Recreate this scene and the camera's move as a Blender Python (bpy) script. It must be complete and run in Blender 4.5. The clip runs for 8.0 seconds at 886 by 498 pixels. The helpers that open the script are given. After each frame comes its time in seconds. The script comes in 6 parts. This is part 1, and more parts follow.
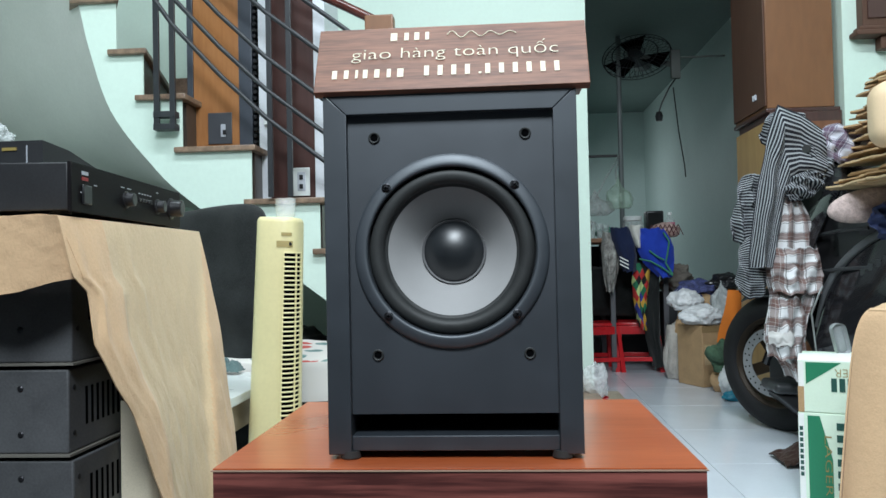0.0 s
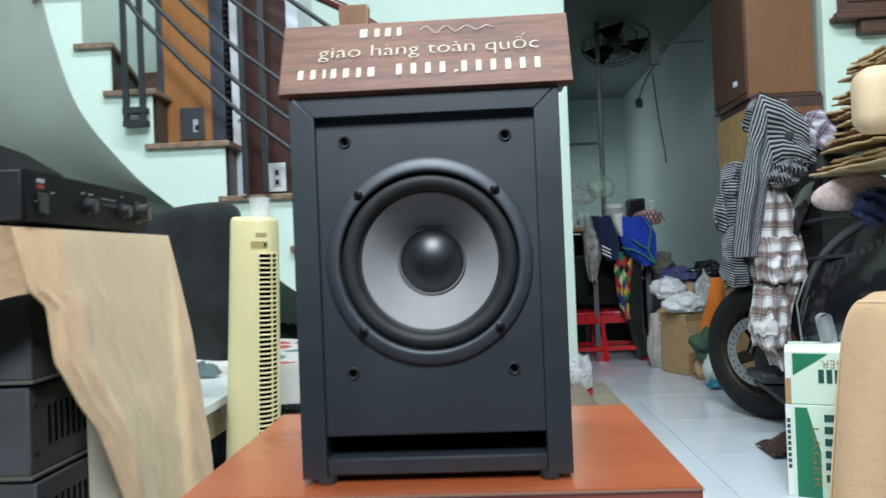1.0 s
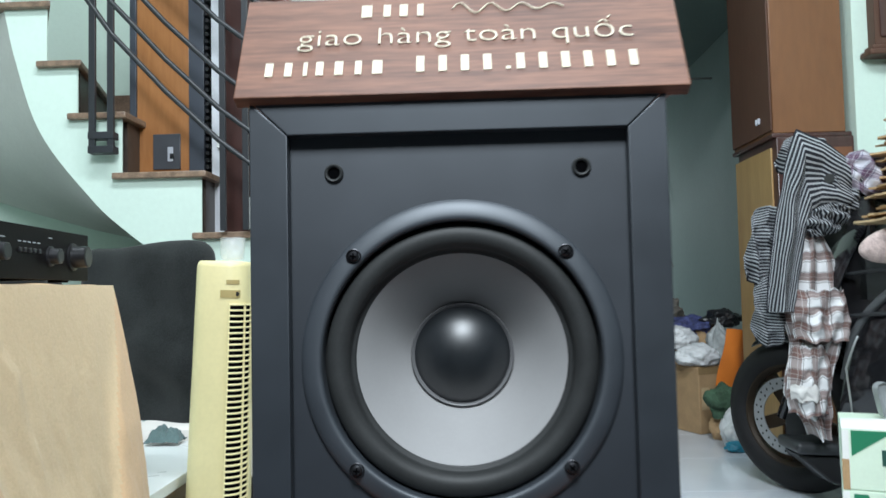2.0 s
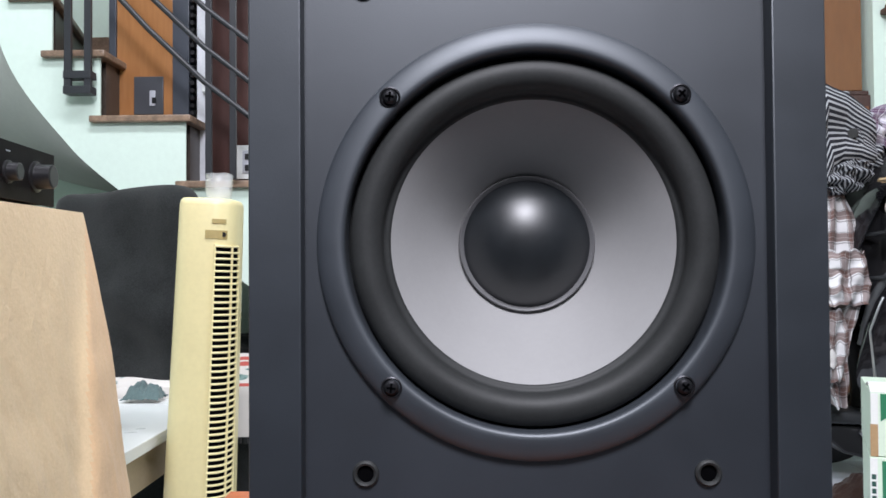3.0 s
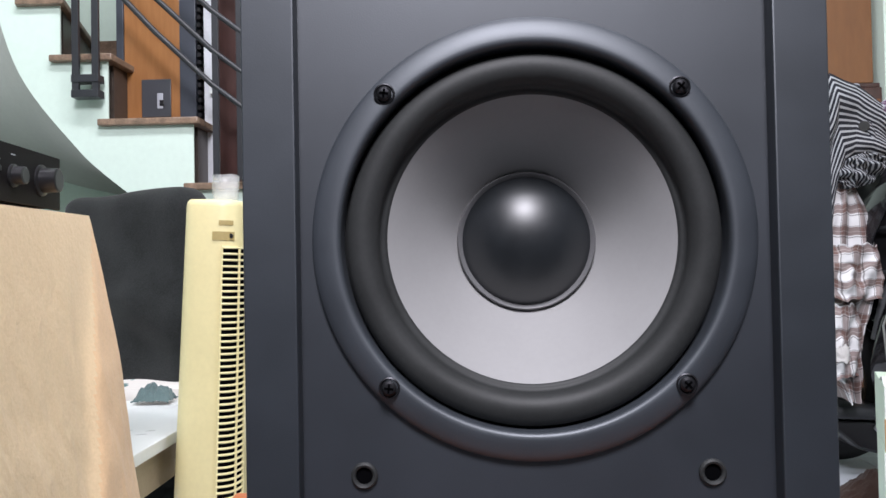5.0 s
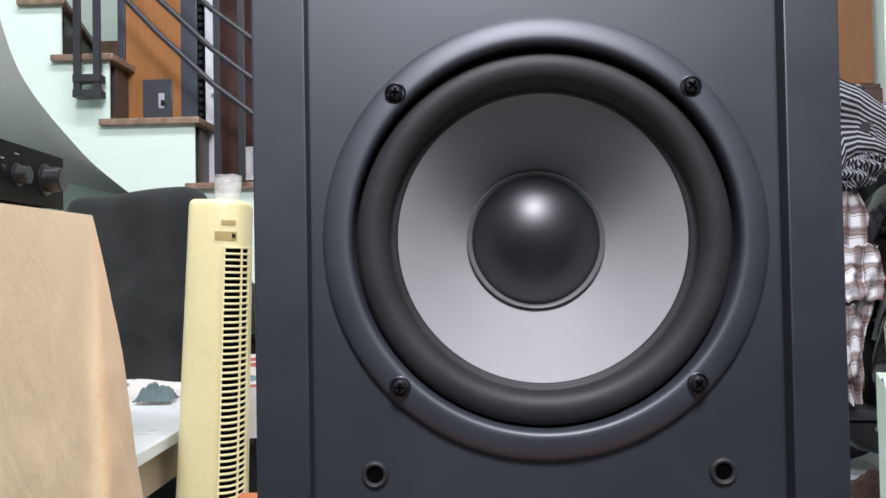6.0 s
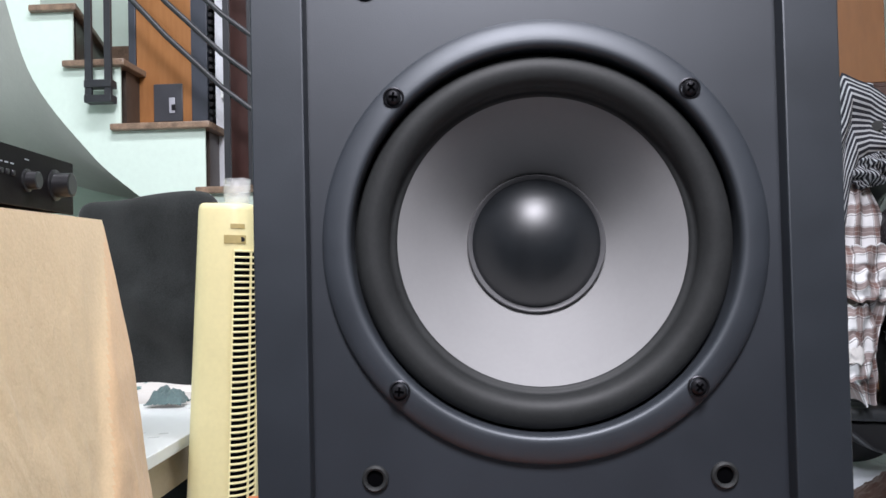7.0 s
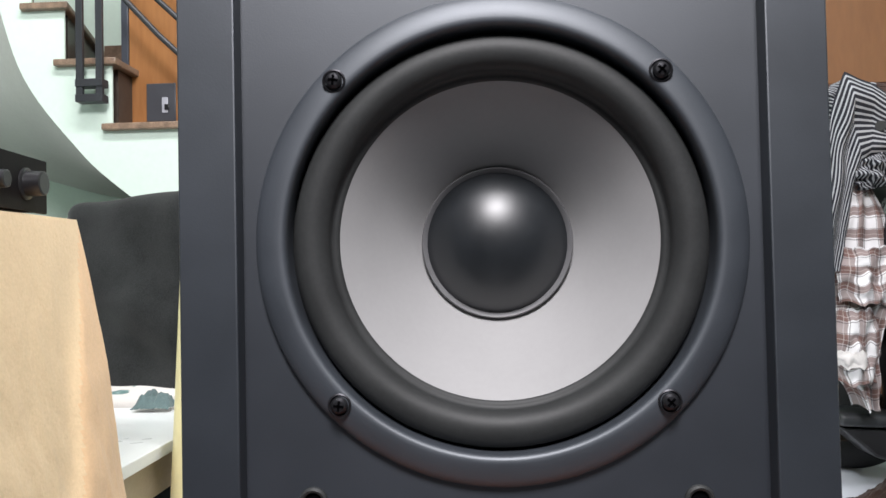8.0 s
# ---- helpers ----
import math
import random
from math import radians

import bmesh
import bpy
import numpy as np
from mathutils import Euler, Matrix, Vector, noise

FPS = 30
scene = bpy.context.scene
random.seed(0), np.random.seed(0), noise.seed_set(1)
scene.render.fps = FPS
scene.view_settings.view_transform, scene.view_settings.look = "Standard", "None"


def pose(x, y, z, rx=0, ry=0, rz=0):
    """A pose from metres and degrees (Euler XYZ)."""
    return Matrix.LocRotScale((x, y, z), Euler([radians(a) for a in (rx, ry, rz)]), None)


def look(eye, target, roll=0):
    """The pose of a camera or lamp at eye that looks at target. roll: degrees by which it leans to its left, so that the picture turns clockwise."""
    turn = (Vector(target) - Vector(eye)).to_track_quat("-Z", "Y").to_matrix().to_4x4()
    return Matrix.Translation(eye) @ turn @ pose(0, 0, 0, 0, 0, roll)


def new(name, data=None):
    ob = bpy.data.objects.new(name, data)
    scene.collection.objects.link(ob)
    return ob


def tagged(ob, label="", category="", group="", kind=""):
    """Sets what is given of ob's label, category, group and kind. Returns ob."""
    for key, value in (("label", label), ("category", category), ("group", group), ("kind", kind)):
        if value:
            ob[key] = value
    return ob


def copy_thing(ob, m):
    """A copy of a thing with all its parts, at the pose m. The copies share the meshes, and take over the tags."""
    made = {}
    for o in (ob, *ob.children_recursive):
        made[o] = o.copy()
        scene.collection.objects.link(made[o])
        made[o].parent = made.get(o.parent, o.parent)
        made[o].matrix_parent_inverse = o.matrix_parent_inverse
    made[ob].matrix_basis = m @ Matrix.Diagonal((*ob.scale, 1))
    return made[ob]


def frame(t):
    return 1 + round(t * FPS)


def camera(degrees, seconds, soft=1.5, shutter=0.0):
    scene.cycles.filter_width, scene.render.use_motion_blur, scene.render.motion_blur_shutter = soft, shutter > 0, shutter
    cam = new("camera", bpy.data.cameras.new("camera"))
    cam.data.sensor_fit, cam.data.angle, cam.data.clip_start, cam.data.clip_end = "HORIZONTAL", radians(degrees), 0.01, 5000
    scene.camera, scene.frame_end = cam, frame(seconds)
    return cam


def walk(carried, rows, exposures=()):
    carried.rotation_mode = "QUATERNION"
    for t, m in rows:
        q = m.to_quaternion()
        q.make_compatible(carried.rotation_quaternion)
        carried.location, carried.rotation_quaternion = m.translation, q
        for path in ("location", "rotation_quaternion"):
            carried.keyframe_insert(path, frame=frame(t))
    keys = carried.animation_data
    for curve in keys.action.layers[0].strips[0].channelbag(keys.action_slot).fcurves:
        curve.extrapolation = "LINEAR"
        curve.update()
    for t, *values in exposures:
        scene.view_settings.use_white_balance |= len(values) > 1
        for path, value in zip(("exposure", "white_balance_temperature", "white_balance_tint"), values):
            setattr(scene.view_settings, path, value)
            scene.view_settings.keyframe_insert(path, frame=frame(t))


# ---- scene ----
cam = camera(59.0, 8.0, 1.5, 0.45)
EXPOSURES = [(0.0, 0.05, 6550, 11), (0.9, 0.05, 6550, 11), (2.5, 0.18, 6650, 15), (3.2, 0.20, 6950, 27), (6.8, 0.24, 7000, 27), (7.4, 0.28, 6900, 24), (8.0, 0.40, 7350, 24)]
PATH = [
    (0, (0.052, -0.83, 0.623), (-0.095, 1.164, 0.669), -1.2),
    (0.5, (0.052, -0.831, 0.623), (-0.101, 1.163, 0.669), -1.1),
    (0.8, (0.051, -0.819, 0.624), (-0.094, 1.176, 0.664), -1.5),
    (0.9, (0.053, -0.801, 0.63), (-0.072, 1.195, 0.658), -2.0),
    (1, (0.054, -0.781, 0.646), (-0.048, 1.216, 0.66), -2.3),
    (1.1, (0.054, -0.755, 0.666), (-0.025, 1.243, 0.678), -3.2),
    (1.2, (0.053, -0.726, 0.695), (-0.016, 1.273, 0.695), -3.8),
    (2.3, (-0.012, -0.441, 0.67), (-0.055, 1.555, 0.796), 0.1),
    (2.5, (-0.022, -0.405, 0.654), (-0.025, 1.592, 0.757), 0.1),
    (2.7, (-0.032, -0.379, 0.639), (-0.025, 1.619, 0.707), -0.3),
    (3, (-0.037, -0.372, 0.629), (-0.072, 1.627, 0.67), -0.4),
    (3.5, (-0.028, -0.366, 0.629), (-0.083, 1.633, 0.671), -1.2),
    (4, (-0.029, -0.365, 0.628), (-0.081, 1.634, 0.674), -0.9),
    (4.5, (-0.028, -0.366, 0.629), (-0.092, 1.633, 0.667), -1.1),
    (5.8, (-0.036, -0.367, 0.628), (-0.096, 1.632, 0.668), -1.0),
    (6, (-0.036, -0.367, 0.628), (-0.097, 1.632, 0.668), -1.0),
    (6.5, (-0.035, -0.367, 0.628), (-0.101, 1.631, 0.669), -1.0),
    (7, (-0.03, -0.367, 0.629), (-0.121, 1.631, 0.674), -1.3),
    (7.2, (-0.018, -0.362, 0.632), (-0.117, 1.635, 0.688), -1.4),
    (7.5, (-0.006, -0.337, 0.63), (-0.106, 1.659, 0.692), -1.4),
    (8, (-0.007, -0.331, 0.628), (-0.108, 1.666, 0.679), -1.2),
]
walk(cam, [(t, look(eye, target, roll)) for t, eye, target, roll in PATH], EXPOSURES)

# ---------------------------------------------------------------- world and light
world = bpy.data.worlds.new("world")
scene.world = world
world.use_nodes = True
wn = world.node_tree.nodes
sky = wn.new("ShaderNodeTexSky")
sky.sky_type, sky.sun_disc, sky.sun_elevation, sky.sun_rotation = "NISHITA", False, radians(50), radians(180)
world.node_tree.links.new(sky.outputs[0], wn["Background"].inputs[0])
wn["Background"].inputs[1].default_value = 0.1


def area_lamp(name, m, sx, sy, watts, colour):
    lamp = bpy.data.lights.new(name, "AREA")
    lamp.shape, lamp.size, lamp.size_y, lamp.energy, lamp.color = "RECTANGLE", sx, sy, watts, colour
    ob = new(name, lamp)
    ob.matrix_basis = m
    return ob


# lamps out of view in front and under the ceiling, and an added corridor fill light
area_lamp("front_lamp", look((0.03, -1.72, 2.68), (0.03, 0.0, 0.65)), 0.75, 0.75, 100, (0.81, 0.925, 1.0))
area_lamp("ceiling_lamp_stairs", look((-0.5, 0.55, 3.0), (-0.5, 1.0, 0.0)), 1.2, 0.2, 38, (0.81, 0.925, 1.0))
area_lamp("ceiling_lamp_right", look((0.75, 0.4, 2.85), (0.9, 1.6, 0.0)), 0.9, 0.2, 30, (0.81, 0.925, 1.0))
# added to brighten the corridor from its unseen side
area_lamp("corridor_fill", look((0.49, 6.55, 1.25), (1.5, 6.3, 0.7)), 0.7, 0.9, 5.5, (0.86, 0.95, 1.0))


# ---------------------------------------------------------------- materials
def nodes_of(name):
    m = bpy.data.materials.new(name)
    m.use_nodes = True
    t = m.node_tree
    return m, t, t.nodes, t.nodes["Principled BSDF"]


def coords(t, scale=(1, 1, 1), uv=False):
    tc = t.nodes.new("ShaderNodeTexCoord")
    mp = t.nodes.new("ShaderNodeMapping")
    mp.inputs["Scale"].default_value = scale
    t.links.new(tc.outputs["UV" if uv else "Object"], mp.inputs[0])
    return mp.outputs[0]


def noise_node(t, vec, scale, detail=4.0, rough=0.55):
    n = t.nodes.new("ShaderNodeTexNoise")
    n.inputs["Scale"].default_value, n.inputs["Detail"].default_value, n.inputs["Roughness"].default_value = scale, detail, rough
    t.links.new(vec, n.inputs["Vector"])
    return n.outputs["Fac"]


def ramp(t, fac, stops):
    r = t.nodes.new("ShaderNodeValToRGB")
    e = r.color_ramp.elements
    while len(e) < len(stops):
        e.new(0.5)
    for k, (p, c) in zip(e, stops):
        k.position, k.color = p, (*c, 1)
    t.links.new(fac, r.inputs[0])
    return r.outputs[0]


def calc(t, op, a, b=None):
    n = t.nodes.new("ShaderNodeMath")
    n.operation = op
    for i, v in enumerate((a, b)):
        if v is None:
            continue
        if isinstance(v, (int, float)):
            n.inputs[i].default_value = v
        else:
            t.links.new(v, n.inputs[i])
    return n.outputs[0]


def mixed(t, fac, a, b, mode="MIX"):
    n = t.nodes.new("ShaderNodeMix")
    n.data_type, n.blend_type = "RGBA", mode
    for sock, v in ((n.inputs[0], fac), (n.inputs[6], a), (n.inputs[7], b)):
        if isinstance(v, (int, float)):
            sock.default_value = v
        elif isinstance(v, tuple):
            sock.default_value = (*v, 1)
        else:
            t.links.new(v, sock)
    return n.outputs[2]


def bump_to(t, p, height, strength, dist):
    b = t.nodes.new("ShaderNodeBump")
    b.inputs["Strength"].default_value, b.inputs["Distance"].default_value = strength, dist
    t.links.new(height, b.inputs["Height"])
    t.links.new(b.outputs[0], p.inputs["Normal"])


def shade(c, k):
    return tuple(min(1.0, v * k) for v in c)


def plain(name, col, rough=0.5, metal=0.0, var=0.12, big=5.0, fine=160.0, bump=0.15, dist=0.001, spec=0.5, coat=0.0, coat_rough=0.03, ior=1.5, tint=(1.0, 1.0, 1.0)):
    """A painted, cast or plastic surface: blotches and grain in colour, gloss and relief."""
    m, t, n, p = nodes_of(name)
    v = coords(t)
    a, b = noise_node(t, v, big), noise_node(t, v, fine, 2.0)
    f = calc(t, "ADD", calc(t, "MULTIPLY", a, 0.65), calc(t, "MULTIPLY", b, 0.35))
    t.links.new(ramp(t, f, [(0.3, shade(col, 1 - var)), (0.7, shade(col, 1 + var))]), p.inputs["Base Color"])
    t.links.new(calc(t, "ADD", calc(t, "MULTIPLY", a, 0.16), rough - 0.08), p.inputs["Roughness"])
    p.inputs["Metallic"].default_value, p.inputs["Specular IOR Level"].default_value, p.inputs["Coat Weight"].default_value = metal, spec, coat
    p.inputs["Coat Roughness"].default_value, p.inputs["IOR"].default_value = coat_rough, ior
    p.inputs["Specular Tint"].default_value = (*tint, 1)
    bump_to(t, p, b, bump, dist)
    return m


def wood(name, dark, light, rough=0.35, grain=(2, 40, 40), scale=1.0, coat=0.0, rings=0.5, lo=0.33, hi=0.66):
    """Wood or wood print with streaks along one axis."""
    m, t, n, p = nodes_of(name)
    v = coords(t, tuple(g * scale for g in grain))
    a, b = noise_node(t, v, 1.0, 6.0, 0.6), noise_node(t, coords(t), 3.0)
    c = noise_node(t, coords(t, tuple(g * scale * 5 for g in grain)), 1.0, 3.0)
    f = calc(t, "ADD", calc(t, "MULTIPLY", a, rings), calc(t, "ADD", calc(t, "MULTIPLY", b, 0.25), calc(t, "MULTIPLY", c, 0.75 - rings)))
    t.links.new(ramp(t, f, [(lo, dark), (hi, light)]), p.inputs["Base Color"])
    t.links.new(calc(t, "ADD", calc(t, "MULTIPLY", b, 0.2), rough - 0.1), p.inputs["Roughness"])
    p.inputs["Coat Weight"].default_value, p.inputs["Coat Roughness"].default_value = coat, 0.15
    bump_to(t, p, c, 0.08, 0.001)
    return m


def cloth(name, col, var=0.2, fine=500.0, bump=0.5, crinkle=0.0):
    """Woven fabric: fine weave relief, soft mottling, no gloss."""
    m, t, n, p = nodes_of(name)
    v = coords(t)
    a, b = noise_node(t, v, 9.0), noise_node(t, v, fine, 2.0)
    f = calc(t, "ADD", calc(t, "MULTIPLY", a, 0.5), calc(t, "MULTIPLY", b, 0.5))
    t.links.new(ramp(t, f, [(0.3, shade(col, 1 - var)), (0.7, shade(col, 1 + var))]), p.inputs["Base Color"])
    p.inputs["Roughness"].default_value, p.inputs["Specular IOR Level"].default_value = 0.9, 0.15
    p.inputs["Sheen Weight"].default_value = 0.15
    if crinkle:
        # pressed wrinkles and specks over the weave
        c, d = noise_node(t, coords(t, (1.0, 1.0, 0.6)), 26.0, 5.0, 0.7), noise_node(t, v, 95.0, 3.0)
        b = calc(t, "ADD", calc(t, "MULTIPLY", b, 0.35), calc(t, "ADD", calc(t, "MULTIPLY", c, 3.0), calc(t, "MULTIPLY", d, 1.0)))
        bump_to(t, p, b, crinkle, 0.004)
    else:
        bump_to(t, p, b, bump, 0.001)
    return m


def clear(name, col, rough=0.12, least=0.12):
    """Thin clear plastic film, cloudy in patches."""
    m, t, n, p = nodes_of(name)
    v = coords(t)
    p.inputs["Base Color"].default_value = (*col, 1)
    t.links.new(calc(t, "ADD", calc(t, "MULTIPLY", noise_node(t, v, 25.0), 0.45), least), p.inputs["Alpha"])
    t.links.new(calc(t, "ADD", calc(t, "MULTIPLY", noise_node(t, v, 14.0), 0.25), rough - 0.1), p.inputs["Roughness"])
    bump_to(t, p, noise_node(t, v, 40.0, 3.0), 0.6, 0.006)
    return m


WALL = plain("pale_green_paint", (0.66, 0.80, 0.71), 0.6, var=0.05, big=1.6, fine=60, bump=0.12, dist=0.002)
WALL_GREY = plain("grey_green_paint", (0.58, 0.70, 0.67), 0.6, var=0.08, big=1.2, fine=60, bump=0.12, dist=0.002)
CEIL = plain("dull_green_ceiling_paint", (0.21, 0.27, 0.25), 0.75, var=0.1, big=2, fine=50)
CEIL_WHITE = plain("white_ceiling_paint", (0.78, 0.80, 0.78), 0.8, var=0.05)
# unseen ceiling at the front, its grey set for the fill light
CEIL_NEAR = plain("unseen_ceiling_grey", (0.36, 0.38, 0.38), 0.8, var=0.06)
# for unseen walls behind the camera, dark to limit fill and reflections
LOW_BOUNCE = plain("low_bounce_grey", (0.048, 0.054, 0.064), 0.55, var=0.15, big=3, fine=90)
SOFFIT = plain("grey_plaster", (0.62, 0.61, 0.58), 0.75, var=0.08, big=2.5, fine=80, bump=0.2, dist=0.002)
TILE = plain("pale_floor_tile", (0.66, 0.70, 0.76), 0.16, var=0.05, big=4, fine=90, bump=0.03)
GROUT = plain("grey_grout", (0.42, 0.44, 0.46), 0.8)
BLACK_VINYL = plain("black_textured_vinyl", (0.008, 0.0115, 0.018), 0.48, var=0.25, big=14, fine=1300, bump=0.10, dist=0.0004, spec=1.0, coat=0.7, coat_rough=0.48, ior=1.65, tint=(0.88, 0.94, 1.0))
BLACK_EDGE = plain("black_painted_frame", (0.010, 0.0145, 0.021), 0.49, var=0.25, big=20, fine=1300, bump=0.08, dist=0.0004, spec=1.0, coat=0.45, coat_rough=0.5, ior=1.6, tint=(0.88, 0.94, 1.0))
FLANGE = plain("dark_grey_cast_frame", (0.030, 0.037, 0.046), 0.54, var=0.2, big=25, fine=1300, bump=0.12, dist=0.0004, spec=1.0, coat=0.5, coat_rough=0.54, ior=1.6, tint=(0.88, 0.94, 1.0))
RUBBER = plain("black_rubber", (0.029, 0.031, 0.031), 0.58, var=0.25, big=30, fine=500, bump=0.15, dist=0.0004, spec=0.45)
CONE = plain("silver_grey_cone", (0.365, 0.362, 0.362), 0.5, metal=0.0, var=0.035, big=30, fine=400, bump=0.05, dist=0.0003, spec=0.35)
CAP_RING = plain("satin_grey_ring", (0.16, 0.16, 0.165), 0.45, var=0.1, big=30, fine=300, bump=0.05)
DOME = plain("satin_black_dome", (0.010, 0.013, 0.016), 0.40, var=0.25, big=40, fine=300, bump=0.06, dist=0.0003, spec=1.0)
CHROME_DARK = plain("blackened_steel", (0.045, 0.045, 0.05), 0.4, metal=0.8, var=0.2)
# near-black with the shade of hollows put into the colour; also for blades
DEEP = plain("deep_shade_black", (0.003, 0.003, 0.0035), 0.9, spec=0.0)
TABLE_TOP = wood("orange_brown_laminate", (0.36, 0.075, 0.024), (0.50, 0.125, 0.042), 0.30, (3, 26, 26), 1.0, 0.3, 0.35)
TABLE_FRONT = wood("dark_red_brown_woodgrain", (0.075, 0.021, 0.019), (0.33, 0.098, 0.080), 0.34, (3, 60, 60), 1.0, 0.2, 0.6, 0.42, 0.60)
EDGE_STRIP = plain("pale_edge_banding", (0.42, 0.27, 0.20), 0.4)
SIGN_WOOD = wood("stained_sign_wood", (0.075, 0.027, 0.017), (0.34, 0.150, 0.088), 0.50, (4, 30, 60), 1.6, 0.0, 0.45, 0.36, 0.64)
SIGN_INK = plain("cream_engraved_paint", (0.80, 0.72, 0.55), 0.5)
CREAM = plain("cream_plastic", (0.80, 0.70, 0.38), 0.36, var=0.06, big=6, fine=120, bump=0.04)
CREAM_SHADE = plain("recess_shade_tan", (0.42, 0.32, 0.13), 0.45)
BLACK_METAL = plain("black_painted_metal", (0.028, 0.029, 0.032), 0.5, var=0.3, big=10, fine=300, bump=0.1, spec=0.35)
BLACK_PLASTIC = plain("black_plastic", (0.018, 0.018, 0.02), 0.3, var=0.25)
KHAKI_CLOTH = cloth("khaki_brushed_cloth", (0.645, 0.480, 0.300), 0.08, 260, 0.6, 0.22)
TAN_CLOTH = cloth("tan_brushed_cloth", (0.66, 0.440, 0.262), 0.08, 260, 0.6, 0.22)
CREAM_CLOTH = cloth("cream_cloth_lining", (0.78, 0.70, 0.54), 0.12)
BLACK_CLOTH = cloth("black_upholstery", (0.018, 0.020, 0.020), 0.6, 300)
GRANITE = plain("brown_granite", (0.24, 0.16, 0.11), 0.4, var=0.55, big=45, fine=260, bump=0.1)
RISER = plain("dark_brown_granite", (0.055, 0.042, 0.034), 0.35, var=0.4, big=40, fine=200)
RAIL = plain("black_rail_paint", (0.021, 0.023, 0.027), 0.42, var=0.2)
RED_WOOD = wood("dark_red_handrail", (0.05, 0.010, 0.008), (0.14, 0.035, 0.025), 0.25, (20, 20, 3), 1.0, 0.4)
ORANGE_WOOD = wood("orange_brown_veneer", (0.30, 0.115, 0.032), (0.42, 0.18, 0.06), 0.42, (14, 14, 2), 1.0, 0.1, 0.3)
BROWN_WOOD = wood("brown_veneer", (0.13, 0.045, 0.018), (0.23, 0.085, 0.034), 0.58, (14, 14, 2), 1.0, 0.15)
DARK_WOOD = wood("dark_red_brown_veneer", (0.035, 0.014, 0.012), (0.085, 0.034, 0.028), 0.35, (14, 14, 2), 1.0, 0.2)
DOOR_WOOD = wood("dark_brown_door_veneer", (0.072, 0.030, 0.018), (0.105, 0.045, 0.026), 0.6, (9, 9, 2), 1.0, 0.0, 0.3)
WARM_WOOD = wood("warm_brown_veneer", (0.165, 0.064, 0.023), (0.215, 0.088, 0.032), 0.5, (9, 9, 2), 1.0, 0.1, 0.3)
OCHRE_WOOD = wood("ochre_plywood", (0.33, 0.19, 0.07), (0.46, 0.29, 0.12), 0.5, (10, 10, 2), 1.0)
WHITE = plain("white_laminate", (0.74, 0.77, 0.76), 0.3, var=0.05)
SILVER = plain("silver_grey_panel", (0.48, 0.50, 0.55), 0.4, var=0.08)


# ---------------------------------------------------------------- mesh helpers
def box_in(bm, lo, hi, bevel=0.0, seg=2, m=None):
    s = Vector(hi) - Vector(lo)
    c = (Vector(hi) + Vector(lo)) / 2
    made = bmesh.ops.create_cube(bm, size=1.0, matrix=Matrix.Translation(c) @ Matrix.Diagonal((*s, 1)))["verts"]
    if bevel > 0:
        edges = list({e for v in made for e in v.link_edges})
        made = bmesh.ops.bevel(bm, geom=edges, offset=bevel, segments=seg, profile=0.5, affect="EDGES")["verts"]
    if m is not None:
        bmesh.ops.transform(bm, matrix=m, verts=made)
    return made


def lathe_in(bm, profile, m=None, seg=48, close=False):
    """Turns a profile of (radius, height) round the local z axis."""
    rings = []
    for r, h in profile:
        if r < 1e-6:
            rings.append([bm.verts.new((0, 0, h))])
        else:
            rings.append([bm.verts.new((r * math.cos(2 * math.pi * k / seg), r * math.sin(2 * math.pi * k / seg), h)) for k in range(seg)])
    pairs = list(zip(rings, rings[1:]))
    if close:
        pairs.append((rings[-1], rings[0]))
    for a, b in pairs:
        for k in range(seg):
            q = [a[k % len(a)], a[(k + 1) % len(a)], b[(k + 1) % len(b)], b[k % len(b)]]
            q = list(dict.fromkeys(q))
            if len(q) > 2:
                bm.faces.new(q)
    if m is not None:
        bmesh.ops.transform(bm, matrix=m, verts=[v for ring in rings for v in ring])


def tube_in(bm, pts, r, seg=10, flat=1.0):
    """A round bar along points, with closed ends. r: one radius or one a point."""
    pts = [Vector(p) for p in pts]
    rs = r if isinstance(r, (list, tuple)) else [r] * len(pts)
    rings, side = [], None
    for i, p in enumerate(pts):
        d = (pts[min(i + 1, len(pts) - 1)] - pts[max(i - 1, 0)]).normalized()
        if side is None:
            side = d.cross(Vector((0, 0, 1)) if abs(d.z) < 0.9 else Vector((0, 1, 0))).normalized()
        side = (side - d * side.dot(d)).normalized()
        up = d.cross(side)
        rings.append([bm.verts.new(p + rs[i] * (math.cos(2 * math.pi * k / seg) * side + flat * math.sin(2 * math.pi * k / seg) * up)) for k in range(seg)])
    for a, b in zip(rings, rings[1:]):
        for k in range(seg):
            bm.faces.new((a[k], a[(k + 1) % seg], b[(k + 1) % seg], b[k]))
    bm.faces.new(rings[0][::-1])
    bm.faces.new(rings[-1])


def prism_in(bm, poly, axis, a, b):
    """A polygon in two coordinates, pushed along the third (axis 0, 1 or 2) from a to b."""
    def at(p, w):
        q = list(p)
        q.insert(axis, w)
        return bm.verts.new(q)
    A, B = [at(p, a) for p in poly], [at(p, b) for p in poly]
    bm.faces.new(A), bm.faces.new(B[::-1])
    for k in range(len(poly)):
        n = (k + 1) % len(poly)
        bm.faces.new((A[k], B[k], B[n], A[n]))


